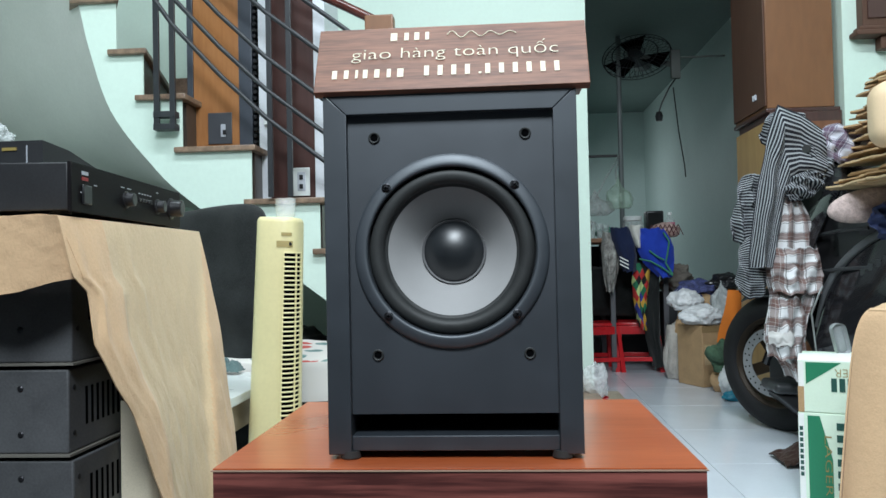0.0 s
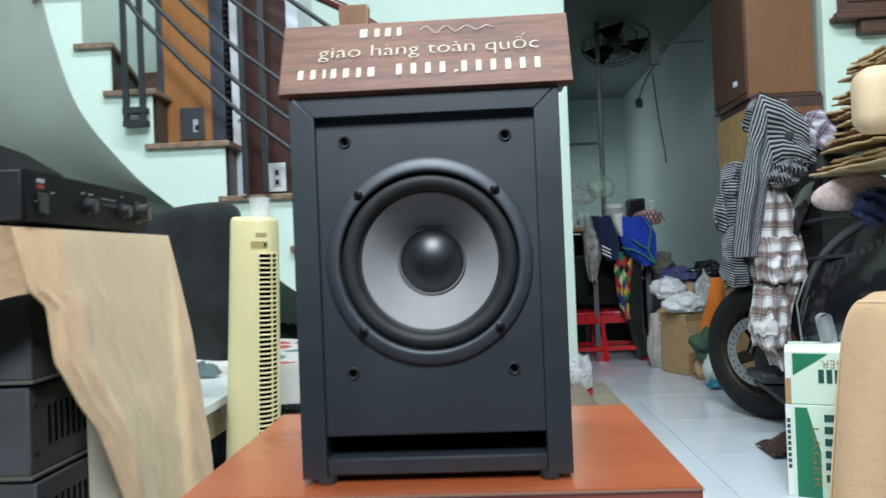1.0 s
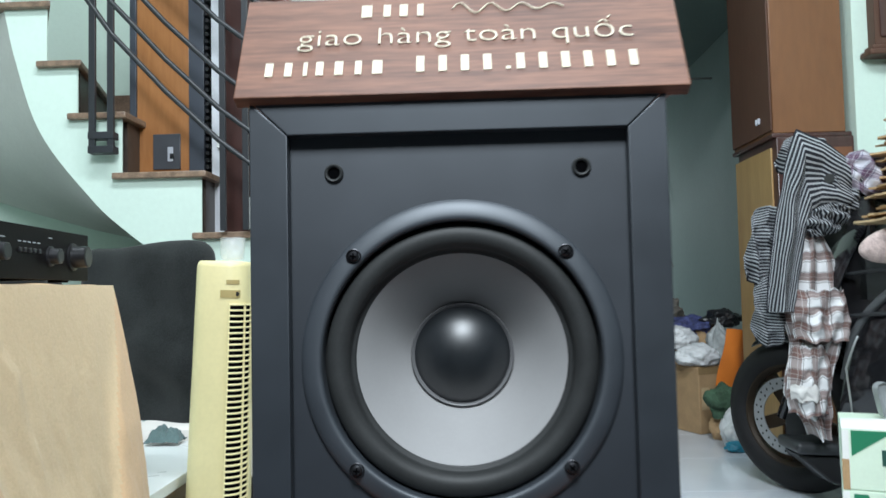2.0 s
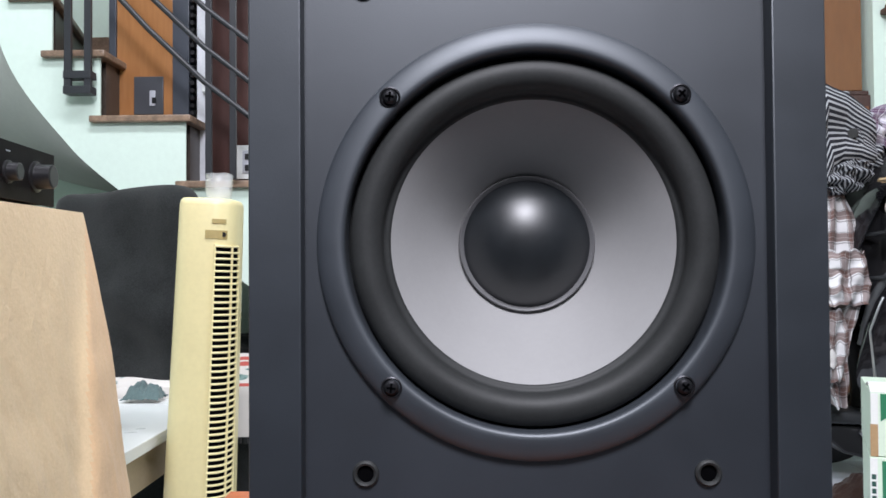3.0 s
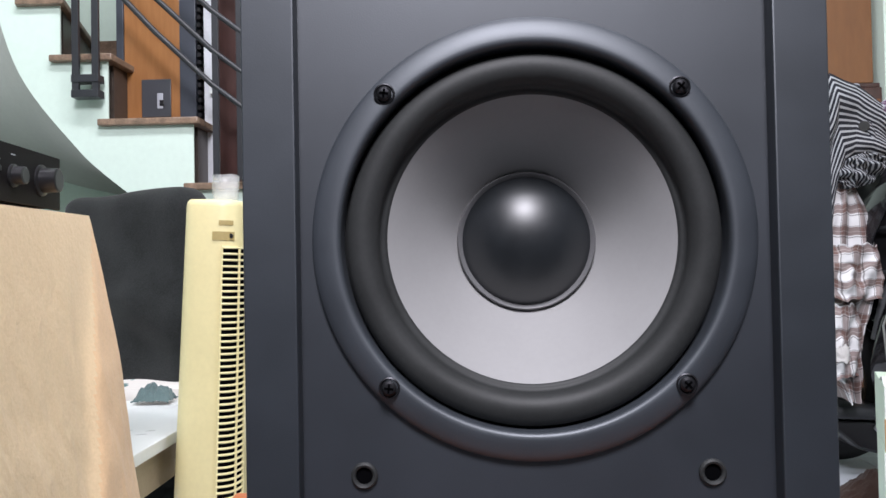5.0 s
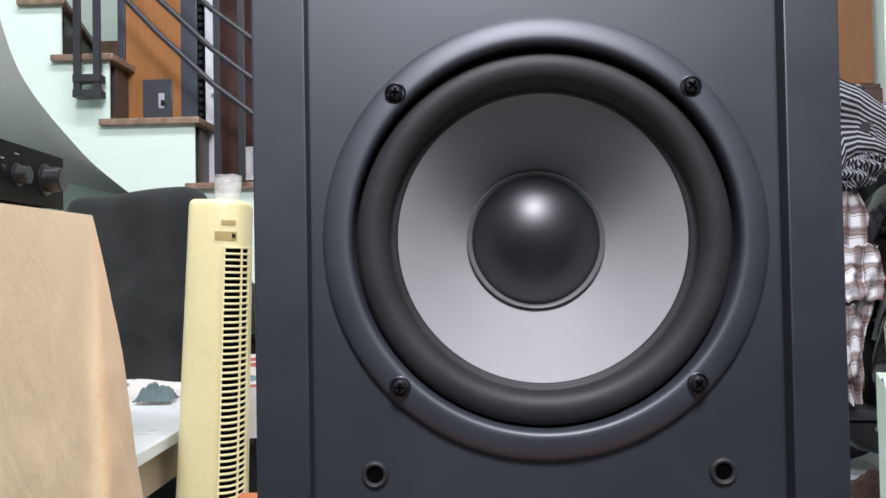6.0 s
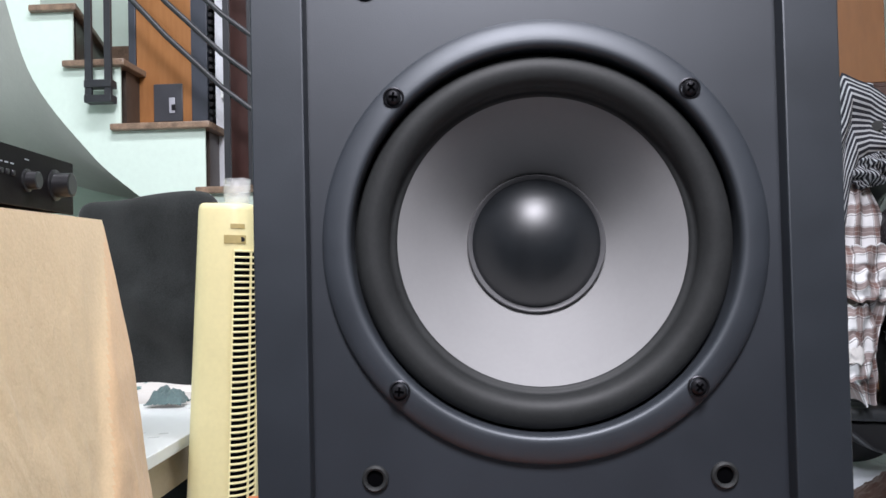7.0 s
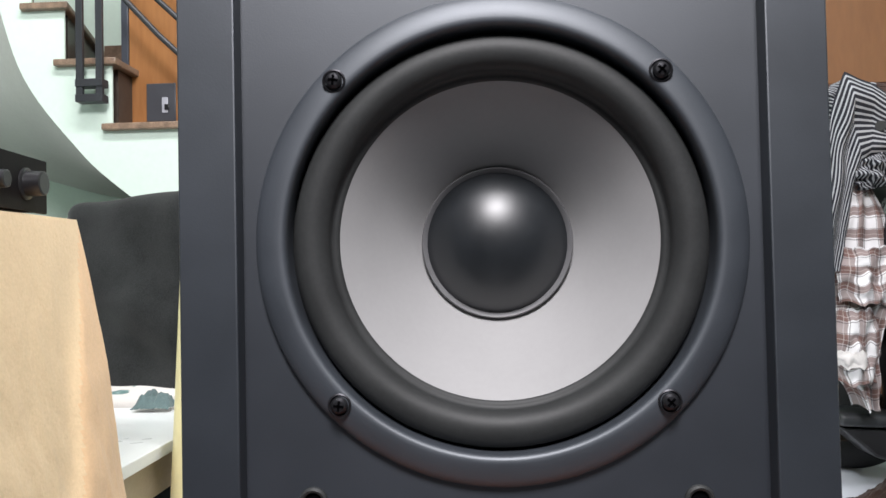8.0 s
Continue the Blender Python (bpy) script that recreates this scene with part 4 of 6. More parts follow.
# ---------------------------------------------------------------- wardrobe and hung cabinet
def make_wardrobe():
    w = thing("wardrobe", pose(1.14, 2.43, 0), "two-part brown wooden wardrobe against the wall", "wardrobe")
    box_part("lower_body", (0.012, -0.012, 0.06), (0.294, 0.40, 1.222), DARK_WOOD, w, 0.003, "dark brown lower carcass")
    box_part("lower_side", (0.03, -0.016, 0.10), (0.285, -0.0125, 1.18), BROWN_WOOD, w, 0.0)
    box_part("lower_door", (0.004, 0.03, 0.10), (0.0115, 0.42, 1.19), OCHRE_WOOD, w, 0.002, "ochre plywood door")
    box_part("plinth", (0.03, 0.0, 0), (0.295, 0.42, 0.06), DARK_WOOD, w)
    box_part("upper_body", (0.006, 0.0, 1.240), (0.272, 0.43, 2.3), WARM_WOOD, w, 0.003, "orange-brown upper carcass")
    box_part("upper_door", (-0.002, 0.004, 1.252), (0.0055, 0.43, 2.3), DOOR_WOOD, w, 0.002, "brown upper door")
    box_part("ledge", (0.0, -0.004, 1.223), (0.292, 0.44, 1.239), DARK_WOOD, w, 0.003)
    for y in (0.10, 0.125):
        box_part("handle", (-0.012, y, 1.295), (-0.0025, y + 0.008, 1.318), SILVER, w, 0.002, "small silver handle")


def make_hung_cabinet():
    c = thing("hung_cabinet", pose(1.460, 2.40, 1.475), "dark carved wooden cabinet hung on the wall", "cabinet")
    box_part("body", (0.032, -0.055, 0.062), (0.6, -0.001, 0.9), DOOR_WOOD, c, 0.003)
    for x0, y0, z0, z1 in ((0.016, -0.066, 0.044, 0.0615), (0.0, -0.078, 0.022, 0.0435), (0.10, -0.055, -0.03, 0.0215)):
        box_part("moulding", (x0, y0, z0), (0.63 - x0, -0.001, z1), DOOR_WOOD, c, 0.006, "stepped moulding")
    for a, b in ((0.05, 0.30), (0.32, 0.58)):
        box_part("door", (a, -0.062, 0.09), (b, -0.0555, 0.87), DARK_WOOD, c, 0.003)


make_wardrobe()
make_hung_cabinet()


# ---------------------------------------------------------------- clothes on the scooter
def striped(name, a, b, freq, along=1):
    m, t, n, p = nodes_of(name)
    sx = t.nodes.new("ShaderNodeSeparateXYZ")
    t.links.new(coords(t, uv=True), sx.inputs[0])
    w = calc(t, "FRACT", calc(t, "MULTIPLY", sx.outputs[along], freq))
    edge = calc(t, "GREATER_THAN", w, 0.60)
    v = coords(t)
    col = mixed(t, edge, a, b)
    t.links.new(mixed(t, calc(t, "MULTIPLY", noise_node(t, v, 40.0), 0.35), col, (0.05, 0.05, 0.055)), p.inputs["Base Color"])
    p.inputs["Roughness"].default_value, p.inputs["Specular IOR Level"].default_value = 0.9, 0.15
    bump_to(t, p, noise_node(t, v, 400.0), 0.4, 0.001)
    return m


def plaid(name, ground, band, dark, pale, nx, ny):
    m, t, n, p = nodes_of(name)
    sx = t.nodes.new("ShaderNodeSeparateXYZ")
    t.links.new(coords(t, uv=True), sx.inputs[0])
    u = calc(t, "FRACT", calc(t, "MULTIPLY", sx.outputs[0], ny))
    v = calc(t, "FRACT", calc(t, "MULTIPLY", sx.outputs[1], nx))

    def between(x, lo, hi):
        return calc(t, "MULTIPLY", calc(t, "GREATER_THAN", x, lo), calc(t, "LESS_THAN", x, hi))
    col = mixed(t, calc(t, "MULTIPLY", between(u, 0.08, 0.46), 0.74), ground, band)
    col = mixed(t, calc(t, "MULTIPLY", between(v, 0.08, 0.46), 0.66), col, band)
    for k in (between(u, 0.52, 0.57), between(v, 0.52, 0.57), between(u, 0.03, 0.06), between(v, 0.03, 0.06)):
        col = mixed(t, calc(t, "MULTIPLY", k, 0.6), col, dark)
    for k in (between(u, 0.28, 0.31), between(v, 0.28, 0.31)):
        col = mixed(t, calc(t, "MULTIPLY", k, 0.25), col, pale)
    t.links.new(col, p.inputs["Base Color"])
    p.inputs["Roughness"].default_value, p.inputs["Specular IOR Level"].default_value = 0.9, 0.15
    bump_to(t, p, noise_node(t, coords(t), 400.0), 0.4, 0.001)
    return m


STRIPES = {(n, a): striped("navy_and_grey_stripes", (0.016, 0.018, 0.024), (0.40, 0.42, 0.44), n, a) for n, a in ((13.0, 1), (15.0, 1), (16.0, 1), (17.0, 0), (24.0, 1))}
PLAID = plaid("brown_plaid", (0.72, 0.72, 0.73), (0.13, 0.052, 0.038), (0.03, 0.02, 0.02), (0.80, 0.78, 0.75), 2.8, 10.0)
PLAID_SMALL = plaid("brown_plaid_small_panel", (0.72, 0.72, 0.73), (0.13, 0.052, 0.038), (0.03, 0.02, 0.02), (0.80, 0.78, 0.75), 2.4, 3.2)
PURPLE_PLAID = plaid("purple_plaid", (0.60, 0.60, 0.66), (0.07, 0.02, 0.06), (0.04, 0.04, 0.10), (0.8, 0.8, 0.82), 3.0, 4.0)


def hanging(name, left, right, zs, y, mats, label, folds=3.0, deep=0.02, nu=70, nv=60, parent=None):
    """A garment hung up: its left and right outline at given heights, with folds across."""
    bm = bmesh.new()

    def f(u, v):
        z = zs[0] + (zs[-1] - zs[0]) * u
        k = np.interp(z, zs[::-1], left[::-1]), np.interp(z, zs[::-1], right[::-1])
        x = k[0] + (k[1] - k[0]) * v
        edge = 1 - (2 * v - 1) ** 4
        a = deep * (0.3 + u) * (math.sin(v * folds * 6.28 + 3 * u + 1.5 * math.sin(u * 5)) + 0.5 * math.sin(v * folds * 13 + 7 * u))
        b = 0.6 * deep * noise.noise(Vector((v * 5, u * 9, y)))
        return (x + 0.003 * noise.noise(Vector((u * 9, v * 3, 2))), y - 0.03 * edge + a + b, z + 0.012 * noise.noise(Vector((v * 6, u * 4, 5))))
    sheet_in(bm, f, nu, nv, 0.003)
    if parent is not None:
        return part(name, bm, mats, parent, label, 75)
    return solo(name, bm, mats, label, "clothing", angle=75)


shirt = thing("striped_shirt", pose(0, 0, 0), "navy and grey striped shirt slung over the scooter", "shirt")
bm = bmesh.new()


def slung(u, v):
    """The shirt's front: it hangs straight, then turns over the handlebar to the right, its stripes running along."""
    ks = (0, 0.2, 0.42, 0.6, 0.74, 0.87, 1.0)
    ox, oz = np.interp(u, ks, (0.858, 0.880, 0.928, 0.965, 1.035, 1.105, 1.150)), np.interp(u, ks, (0.60, 0.78, 1.01, 1.130, 1.100, 1.045, 0.990))
    ix, iz = np.interp(u, ks, (0.930, 0.950, 0.970, 0.992, 1.018, 1.055, 1.095)), np.interp(u, ks, (0.60, 0.70, 0.80, 0.860, 0.885, 0.895, 0.890))
    x, z = ox + (ix - ox) * v, oz + (iz - oz) * v
    fold = 0.010 * math.sin(v * 11 + 3 * u) + 0.016 * noise.noise(Vector((v * 3, u * 6, 3))) + 0.05 * max(0, u - 0.55) * math.sin(v * 3.1)
    return (x + 0.004 * noise.noise(Vector((u * 9, v * 3, 2))), 1.795 + fold - 0.03 * math.sin(3.1 * v), z)


sheet_in(bm, slung, 80, 60, 0.003)
part("shirt_front", bm, STRIPES[(16.0, 1)], shirt, "", 75)


def puff(cx, cz, rx, rz, y, bulge, seed, tilt=0.0):
    def f(u, v):
        a, b = 2 * u - 1, 2 * v - 1
        k = 1 + 0.10 * noise.noise(Vector((a * 1.6, b * 1.6, seed)))
        x, z = a * rx * k * math.sqrt(1 - 0.45 * b * b), b * rz * k * math.sqrt(1 - 0.45 * a * a)
        c, s = math.cos(tilt), math.sin(tilt)
        d = bulge * (1 - 0.5 * a * a - 0.5 * b * b) + 0.014 * math.sin(7 * a + 5 * b + seed) + 0.018 * noise.noise(Vector((a * 3, b * 3, seed + 4)))
        return (cx + c * x - s * z, y - d, cz + s * x + c * z)
    return f


for name, f, k in (("shirt_back", puff(1.025, 1.045, 0.095, 0.070, 1.87, 0.04, 2.0, -0.45), (15.0, 1)), ("shirt_back", puff(1.085, 0.945, 0.090, 0.062, 1.845, 0.06, 3.4, -0.6), (13.0, 1)), ("sleeve", puff(1.035, 0.862, 0.070, 0.042, 1.80, 0.05, 5.0, 0.35), (17.0, 0)),
                   ("sleeve", puff(0.885, 0.80, 0.046, 0.125, 1.88, 0.03, 7.0, -0.22), (24.0, 1)), ("sleeve", puff(0.892, 0.600, 0.060, 0.105, 1.86, 0.05, 8.0, -0.12), (24.0, 1)), ("shirt_tail", puff(0.93, 0.71, 0.07, 0.16, 1.90, 0.02, 6.0, 0.0), (17.0, 0))):
    bm = bmesh.new()
    sheet_in(bm, f, 50, 50, 0.004)
    part(name, bm, STRIPES[k], shirt, "", 75)
plaid_shirt = thing("plaid_shirt", pose(0, 0, 0), "brown and white plaid shirt hanging from the scooter", "shirt")
hanging("shirt_body", (0.960, 0.945, 0.920, 0.915, 0.935, 0.925, 0.912, 0.96, 0.985), (1.035, 1.065, 1.085, 1.090, 1.080, 1.050, 1.040, 1.04, 1.03),
        (0.835, 0.77, 0.68, 0.60, 0.51, 0.44, 0.36, 0.29, 0.235), 1.83, PLAID, "", 1.6, 0.018, parent=plaid_shirt)
hanging("sleeve", (0.925, 0.915, 0.905, 0.915), (1.02, 1.03, 1.035, 1.03), (0.50, 0.44, 0.37, 0.305), 1.795, PLAID_SMALL, "", 1.2, 0.012, 30, 24, plaid_shirt)
hanging("cuff", (0.908, 0.905, 0.910), (0.985, 0.988, 0.985), (0.392, 0.372, 0.350), 1.772, cloth("white_cuff", (0.70, 0.68, 0.66)), "pale cuff", 0.5, 0.003, 8, 12, plaid_shirt)
hanging("shirt_tail", (0.93, 0.925, 0.935), (1.075, 1.085, 1.08), (0.66, 0.58, 0.515), 1.785, PLAID_SMALL, "", 1.4, 0.012, 24, 30, plaid_shirt)
bm = bmesh.new()
sheet_in(bm, puff(1.185, 0.985, 0.10, 0.065, 1.81, 0.05, 9.0, -0.45), 36, 36, 0.004)
solo("plaid_shirt", bm, PURPLE_PLAID, "purple and white plaid shirt in a heap", "clothing", angle=75)

# ---------------------------------------------------------------- the scooter
GLOSS_BLACK = plain("gloss_black_bodywork", (0.012, 0.012, 0.014), 0.16, var=0.2, bump=0.02, coat=0.6)
GREY_BODY = plain("dark_grey_bodywork", (0.032, 0.035, 0.038), 0.4, var=0.15)
TYRE = plain("tyre_rubber", (0.014, 0.014, 0.015), 0.75, var=0.3, spec=0.3)
RIM = plain("bronze_rim", (0.035, 0.022, 0.012), 0.5, metal=0.2, var=0.2)
STEEL = plain("steel", (0.55, 0.56, 0.58), 0.3, metal=0.9, var=0.1)


def make_scooter():
    s = thing("scooter", pose(1.065, 2.13, 0.0, 0, 0, math.degrees(math.atan2(0.82, -0.57))), "black motor scooter with clothes over its handlebar", "scooter")
    side = pose(0, 0, 0, -90, 0, 0)  # a lathe's axis along the local +y, towards the room
    hub = Matrix.Translation((0, 0, 0.25)) @ side
    bm = bmesh.new()
    prof = [(0.166, -0.036), (0.175, -0.044)] + [(0.196 + 0.054 * math.sin(math.pi * k / 12) ** 0.8, -0.048 + 0.096 * k / 12) for k in range(13)] + [(0.175, 0.044), (0.166, 0.036)]
    lathe_in(bm, prof, hub, 64)
    wh = part("front_wheel", bm, TYRE, s, "black front tyre", 50)
    bm = bmesh.new()
    lathe_in(bm, [(0.168, -0.036), (0.168, 0.036), (0.162, 0.036), (0.150, 0.02), (0.150, -0.02), (0.162, -0.036)], hub, 64, True)
    lathe_in(bm, [(0, -0.04), (0.035, -0.04), (0.04, 0), (0.035, 0.04), (0, 0.04)], hub, 24)
    for k in range(5):
        box_in(bm, (0.03, -0.022, -0.012), (0.154, 0.022, 0.012), 0.004, 2, hub @ pose(0, 0, 0, 0, 0, 72 * k + 20))
    part("rim", bm, RIM, wh, "bronze cast rim")
    bm = bmesh.new()
    lathe_in(bm, [(0.088, 0.046), (0.125, 0.046), (0.125, 0.050), (0.088, 0.050)], hub, 56, True)
    part("brake_disc", bm, plain("worn_disc_steel", (0.30, 0.31, 0.32), 0.5, metal=0.3, var=0.12), wh, "drilled steel brake disc")
    # flat black dots stand in for the unlit drilled holes
    bm = bmesh.new()
    for k in range(30):
        for r in ((0.098, 0.115) if k % 2 else (0.107,)):
            lathe_in(bm, [(0, 0.0508), (0.0036, 0.0508)], hub @ pose(0, 0, 0, 0, 0, 12 * k) @ pose(r, 0, 0), 8)
    tagged(part("disc_holes", bm, DEEP, wh), kind="stuff")
    bm = bmesh.new()
    box_in(bm, (-0.15, 0.052, 0.13), (-0.01, 0.085, 0.28), 0.012, 3)
    part("brake_caliper", bm, GREY_BODY, s)
    for y in (-0.075, 0.075):
        bm = bmesh.new()
        tube_in(bm, [(0.0, y, 0.25), (-0.10, y, 0.50), (-0.17, y * 0.7, 0.68)], 0.019, 12)
        part("fork", bm, GLOSS_BLACK, s)
    # fender over the wheel
    bm = bmesh.new()
    sheet_in(bm, lambda u, v: ((0.272 + 0.006 * u) * math.cos(1.15 + 1.5 * u), 0.065 * (2 * v - 1), 0.25 + 0.272 * math.sin(1.15 + 1.5 * u) - 0.03 * (2 * v - 1) ** 2), 30, 8, 0.004)
    part("fender", bm, GLOSS_BLACK, s, "black front mudguard", 60)
    # front cowl: a swelling shield from the fork up to the lamp
    bm = bmesh.new()

    def cowl(u, v):
        a = math.pi * (v - 0.5)
        z = 0.40 + 0.50 * u
        w = 0.10 + 0.10 * math.sin(math.pi * min(1, u * 0.9 + 0.1))
        return (-0.20 - 0.16 * u + 0.16 * math.cos(a), w * math.sin(a), z)
    sheet_in(bm, cowl, 30, 30, 0.006)
    part("front_cowl", bm, GLOSS_BLACK, s, "", 60)
    # the leg shield's side with its swept edge
    bm = bmesh.new()

    def panel(u, v):
        x = -0.26 - 0.62 * u
        hi = 0.40 + 0.30 * math.sqrt(max(0, 1 - (1 - min(1, u * 1.6)) ** 2)) + 0.06 * u
        lo = 0.24 + 0.05 * u
        z = lo + (hi - lo) * v
        return (x, 0.150 + 0.035 * math.sin(math.pi * v) + 0.03 * math.sin(2.4 * u), z)
    sheet_in(bm, panel, 40, 24, 0.008)
    sp = part("side_panel", bm, GLOSS_BLACK, s, "gloss black side panel", 60)
    bm = bmesh.new()
    tube_in(bm, [(panel(k / 20, 1.0)[0], panel(k / 20, 1.0)[1] + 0.004, panel(k / 20, 1.0)[2]) for k in range(21)], 0.013, 10)
    part("panel_edge", bm, plain("worn_grey_plastic", (0.085, 0.09, 0.095), 0.45), sp, "dark grey swept edge", 60)
    for k in range(8):
        u = 0.27 + 0.042 * k
        p = panel(u, 0.80)
        box_part("lettering_bar", (p[0] - 0.017, p[1] + 0.0005, p[2] - 0.011 + 0.0015 * k), (p[0] - 0.002, p[1] + 0.004, p[2] + 0.011 + 0.0015 * k), GREY_BODY, sp, 0.001)
    bm = bmesh.new()
    sheet_in(bm, lambda u, v: (-0.40 - 0.75 * u, 0.16 - 0.32 * v, 0.74 + 0.045 * math.sin(math.pi * v) + 0.04 * u), 24, 16, 0.05)
    part("seat", bm, plain("seat_vinyl", (0.03, 0.032, 0.034), 0.45), s, "dark vinyl seat", 60)
    bm = bmesh.new()
    box_in(bm, (-1.15, -0.13, 0.30), (-0.30, 0.12, 0.74), 0.05, 3)
    part("body", bm, GREY_BODY, s)
    bm = bmesh.new()
    lathe_in(bm, prof, Matrix.Translation((-1.27, 0, 0.25)) @ side, 40)
    part("rear_wheel", bm, TYRE, s, "black rear tyre", 50)
    bm = bmesh.new()
    tube_in(bm, [(-0.28, 0.22, 0.98), (-0.26, 0.16, 0.99), (-0.24, 0.08, 1.0), (-0.24, -0.10, 1.0), (-0.27, -0.24, 1.0), (-0.30, -0.33, 0.99)], 0.014, 10)
    part("handlebar", bm, RUBBER, s, "", 60)
    bm = bmesh.new()
    box_in(bm, (-0.36, -0.10, 0.90), (-0.18, 0.10, 1.03), 0.04, 4)
    part("handlebar_cover", bm, GLOSS_BLACK, s)
    for y in (-0.25,):
        bm = bmesh.new()
        tube_in(bm, [(-0.26, y, 1.0), (-0.25, y * 1.15, 1.08)], 0.006, 8)
        lathe_in(bm, [(0, -0.012), (0.045, -0.01), (0.055, 0.0), (0.05, 0.006), (0, 0.008)], Matrix.Translation((-0.26, y * 1.2, 1.10)) @ pose(0, 0, 0, 0, -80, 0), 20)
        part("mirror", bm, BLACK_PLASTIC, s)
    box_part("inner_panel", (-0.36, -0.02, 0.52), (-0.14, 0.14, 0.93), BLACK_PLASTIC, s, 0.03, "black inner leg shield", 3)
    box_part("front_box", (-0.46, 0.02, 0.62), (-0.30, 0.14, 0.76), GREY_BODY, s, 0.01, "grey front pocket")
    for z in (0.58, 0.70):
        bm = bmesh.new()
        tube_in(bm, [(-0.26, 0.155, z), (-0.36, 0.19, z + 0.01), (-0.46, 0.19, z + 0.015)], 0.006, 8)
        part("trim_rod", bm, GREY_BODY, s)
    back = s.matrix_basis.inverted()
    bm = bmesh.new()
    box_in(bm, (0.955, 1.86, 0.176), (1.42, 2.02, 0.212), 0.014, 4)
    for v in bm.verts:
        v.co.z -= 0.05 * (v.co.x - 0.955)
    bmesh.ops.transform(bm, matrix=back, verts=bm.verts)
    part("footboard", bm, GREY_BODY, s, "dark grey plastic footboard", 60)
    bm = bmesh.new()
    prism_in(bm, [(0.965, 0.170), (1.40, 0.145), (1.40, 0.06), (1.20, 0.05), (1.06, 0.085)], 1, 1.885, 2.0)
    bmesh.ops.bevel(bm, geom=list(bm.edges), offset=0.008, segments=2, profile=0.5, affect="EDGES")
    bmesh.ops.transform(bm, matrix=back, verts=bm.verts)
    part("engine_cover", bm, BLACK_PLASTIC, s, "black lower engine cover")
    bm = bmesh.new()
    tube_in(bm, [(1.10, 1.872, 0.150), (1.125, 1.870, 0.132), (1.145, 1.872, 0.112)], [0.006, 0.012, 0.008], 10)
    bmesh.ops.transform(bm, matrix=back, verts=bm.verts)
    part("foot_peg", bm, STEEL, s, "bright steel peg")


make_scooter()
bm = bmesh.new()
tube_in(bm, [(0.978, 1.512, 0.545), (0.970, 1.512, 0.53), (0.945, 1.513, 0.465), (0.956, 1.514, 0.35), (0.958, 1.515, 0.0)], 0.003, 8)
solo("steel_rod", bm, STEEL, "thin bent steel rod standing behind the cartons", "rod", angle=60)
SMOKY = plain("smoky_plastic", (0.30, 0.32, 0.33), 0.25)
for k, (x, y, r) in enumerate(((0.965, 1.352, -12), (1.000, 1.345, 30), (1.03, 1.34, 12))):
    bm = bmesh.new()
    box_in(bm, (-0.018, -0.004, 0.0), (0.018, 0.004, 0.085), 0.016, 4, pose(0, 0, 0, 0, r, 0))
    for v in bm.verts:
        v.co.z = max(v.co.z, 0.0)
    solo("plastic_guard", bm, SMOKY, "smoky grey plastic guard standing on the carton", "plastic part", group="plastic guards", m=pose(x, y, 0.366))

# ---------------------------------------------------------------- cardboard, box and oval cushion
CARD = plain("brown_cardboard", (0.42, 0.27, 0.14), 0.8, var=0.18, big=14, fine=200, bump=0.25)
CARD_PALE = plain("pale_cardboard", (0.55, 0.40, 0.23), 0.8, var=0.18, big=14, fine=200, bump=0.25)
stack = thing("cardboard_stack", pose(1.22, 1.52, 0.835), "loose stack of flattened brown cardboard", "cardboard")
rng = random.Random(4)
zz = 0.0
for k in range(20):
    h = rng.uniform(0.006, 0.016) if k < 6 else rng.uniform(0.010, 0.032)
    sx = -0.145 + 0.012 * k + rng.uniform(0.0, 0.04) if k < 6 else rng.uniform(-0.085, -0.035) + 0.005 * (k - 6)
    y0 = rng.uniform(-0.30, -0.25) if k < 6 else rng.uniform(-0.12, -0.07)
    tilt = rng.uniform(-5, 5)

    def bent(u, v, h=h, sx=sx, y0=y0, k=k, z0=zz, tilt=tilt):
        x, y = sx + 0.58 * u + 0.03 * noise.noise(Vector((v * 7, k, 2))), y0 + (0.48 if k < 6 else 0.34) * v + 0.02 * noise.noise(Vector((u * 9, k, 3)))
        return (x, y, z0 + h + 0.007 * noise.noise(Vector((u * 3, v * 3, k))) + (u - 0.5) * math.tan(radians(tilt)) * 0.12)
    bm = bmesh.new()
    sheet_in(bm, bent, 20, 14, 0.0055)
    part("cardboard_sheet", bm, CARD if k % 3 else CARD_PALE, stack)
    zz += h
fb = thing("upholstered_block", pose(1.195, 1.27, 0.905, 0, 0, -6), "peach vinyl padded block lying on the cardboard", "cushion")
box_part("pad", (-0.172, -0.06, 0.006), (0.10, 0.06, 0.178), plain("peach_vinyl", (0.76, 0.56, 0.36), 0.5, var=0.06), fb, 0.045, "", 5)
for x in (-0.115, -0.06):
    box_part("seam", (x, -0.0615, 0.05), (x + 0.0025, -0.0602, 0.135), KHAKI_CLOTH, fb)
bm = bmesh.new()
lathe_in(bm, [(0, -0.018), (0.055, -0.017), (0.068, -0.008), (0.070, 0.0), (0.066, 0.010), (0.05, 0.018), (0, 0.022)], pose(0, 0, 0, 90, 0, 0) @ Matrix.Diagonal((1.75, 0.72, 1, 1)), 48)
solo("oval_cushion", bm, plain("faded_floral", (0.46, 0.36, 0.34), 0.9, var=0.38, big=60, fine=200), "faded floral oval cushion wedged under cardboard", "cushion", m=pose(1.150, 1.60, 0.782, 0, -10, 4), angle=60)
bm = bmesh.new()
sheet_in(bm, puff(1.19, 0.735, 0.055, 0.055, 1.56, 0.03, 3.0, 0.5), 24, 24, 0.004)
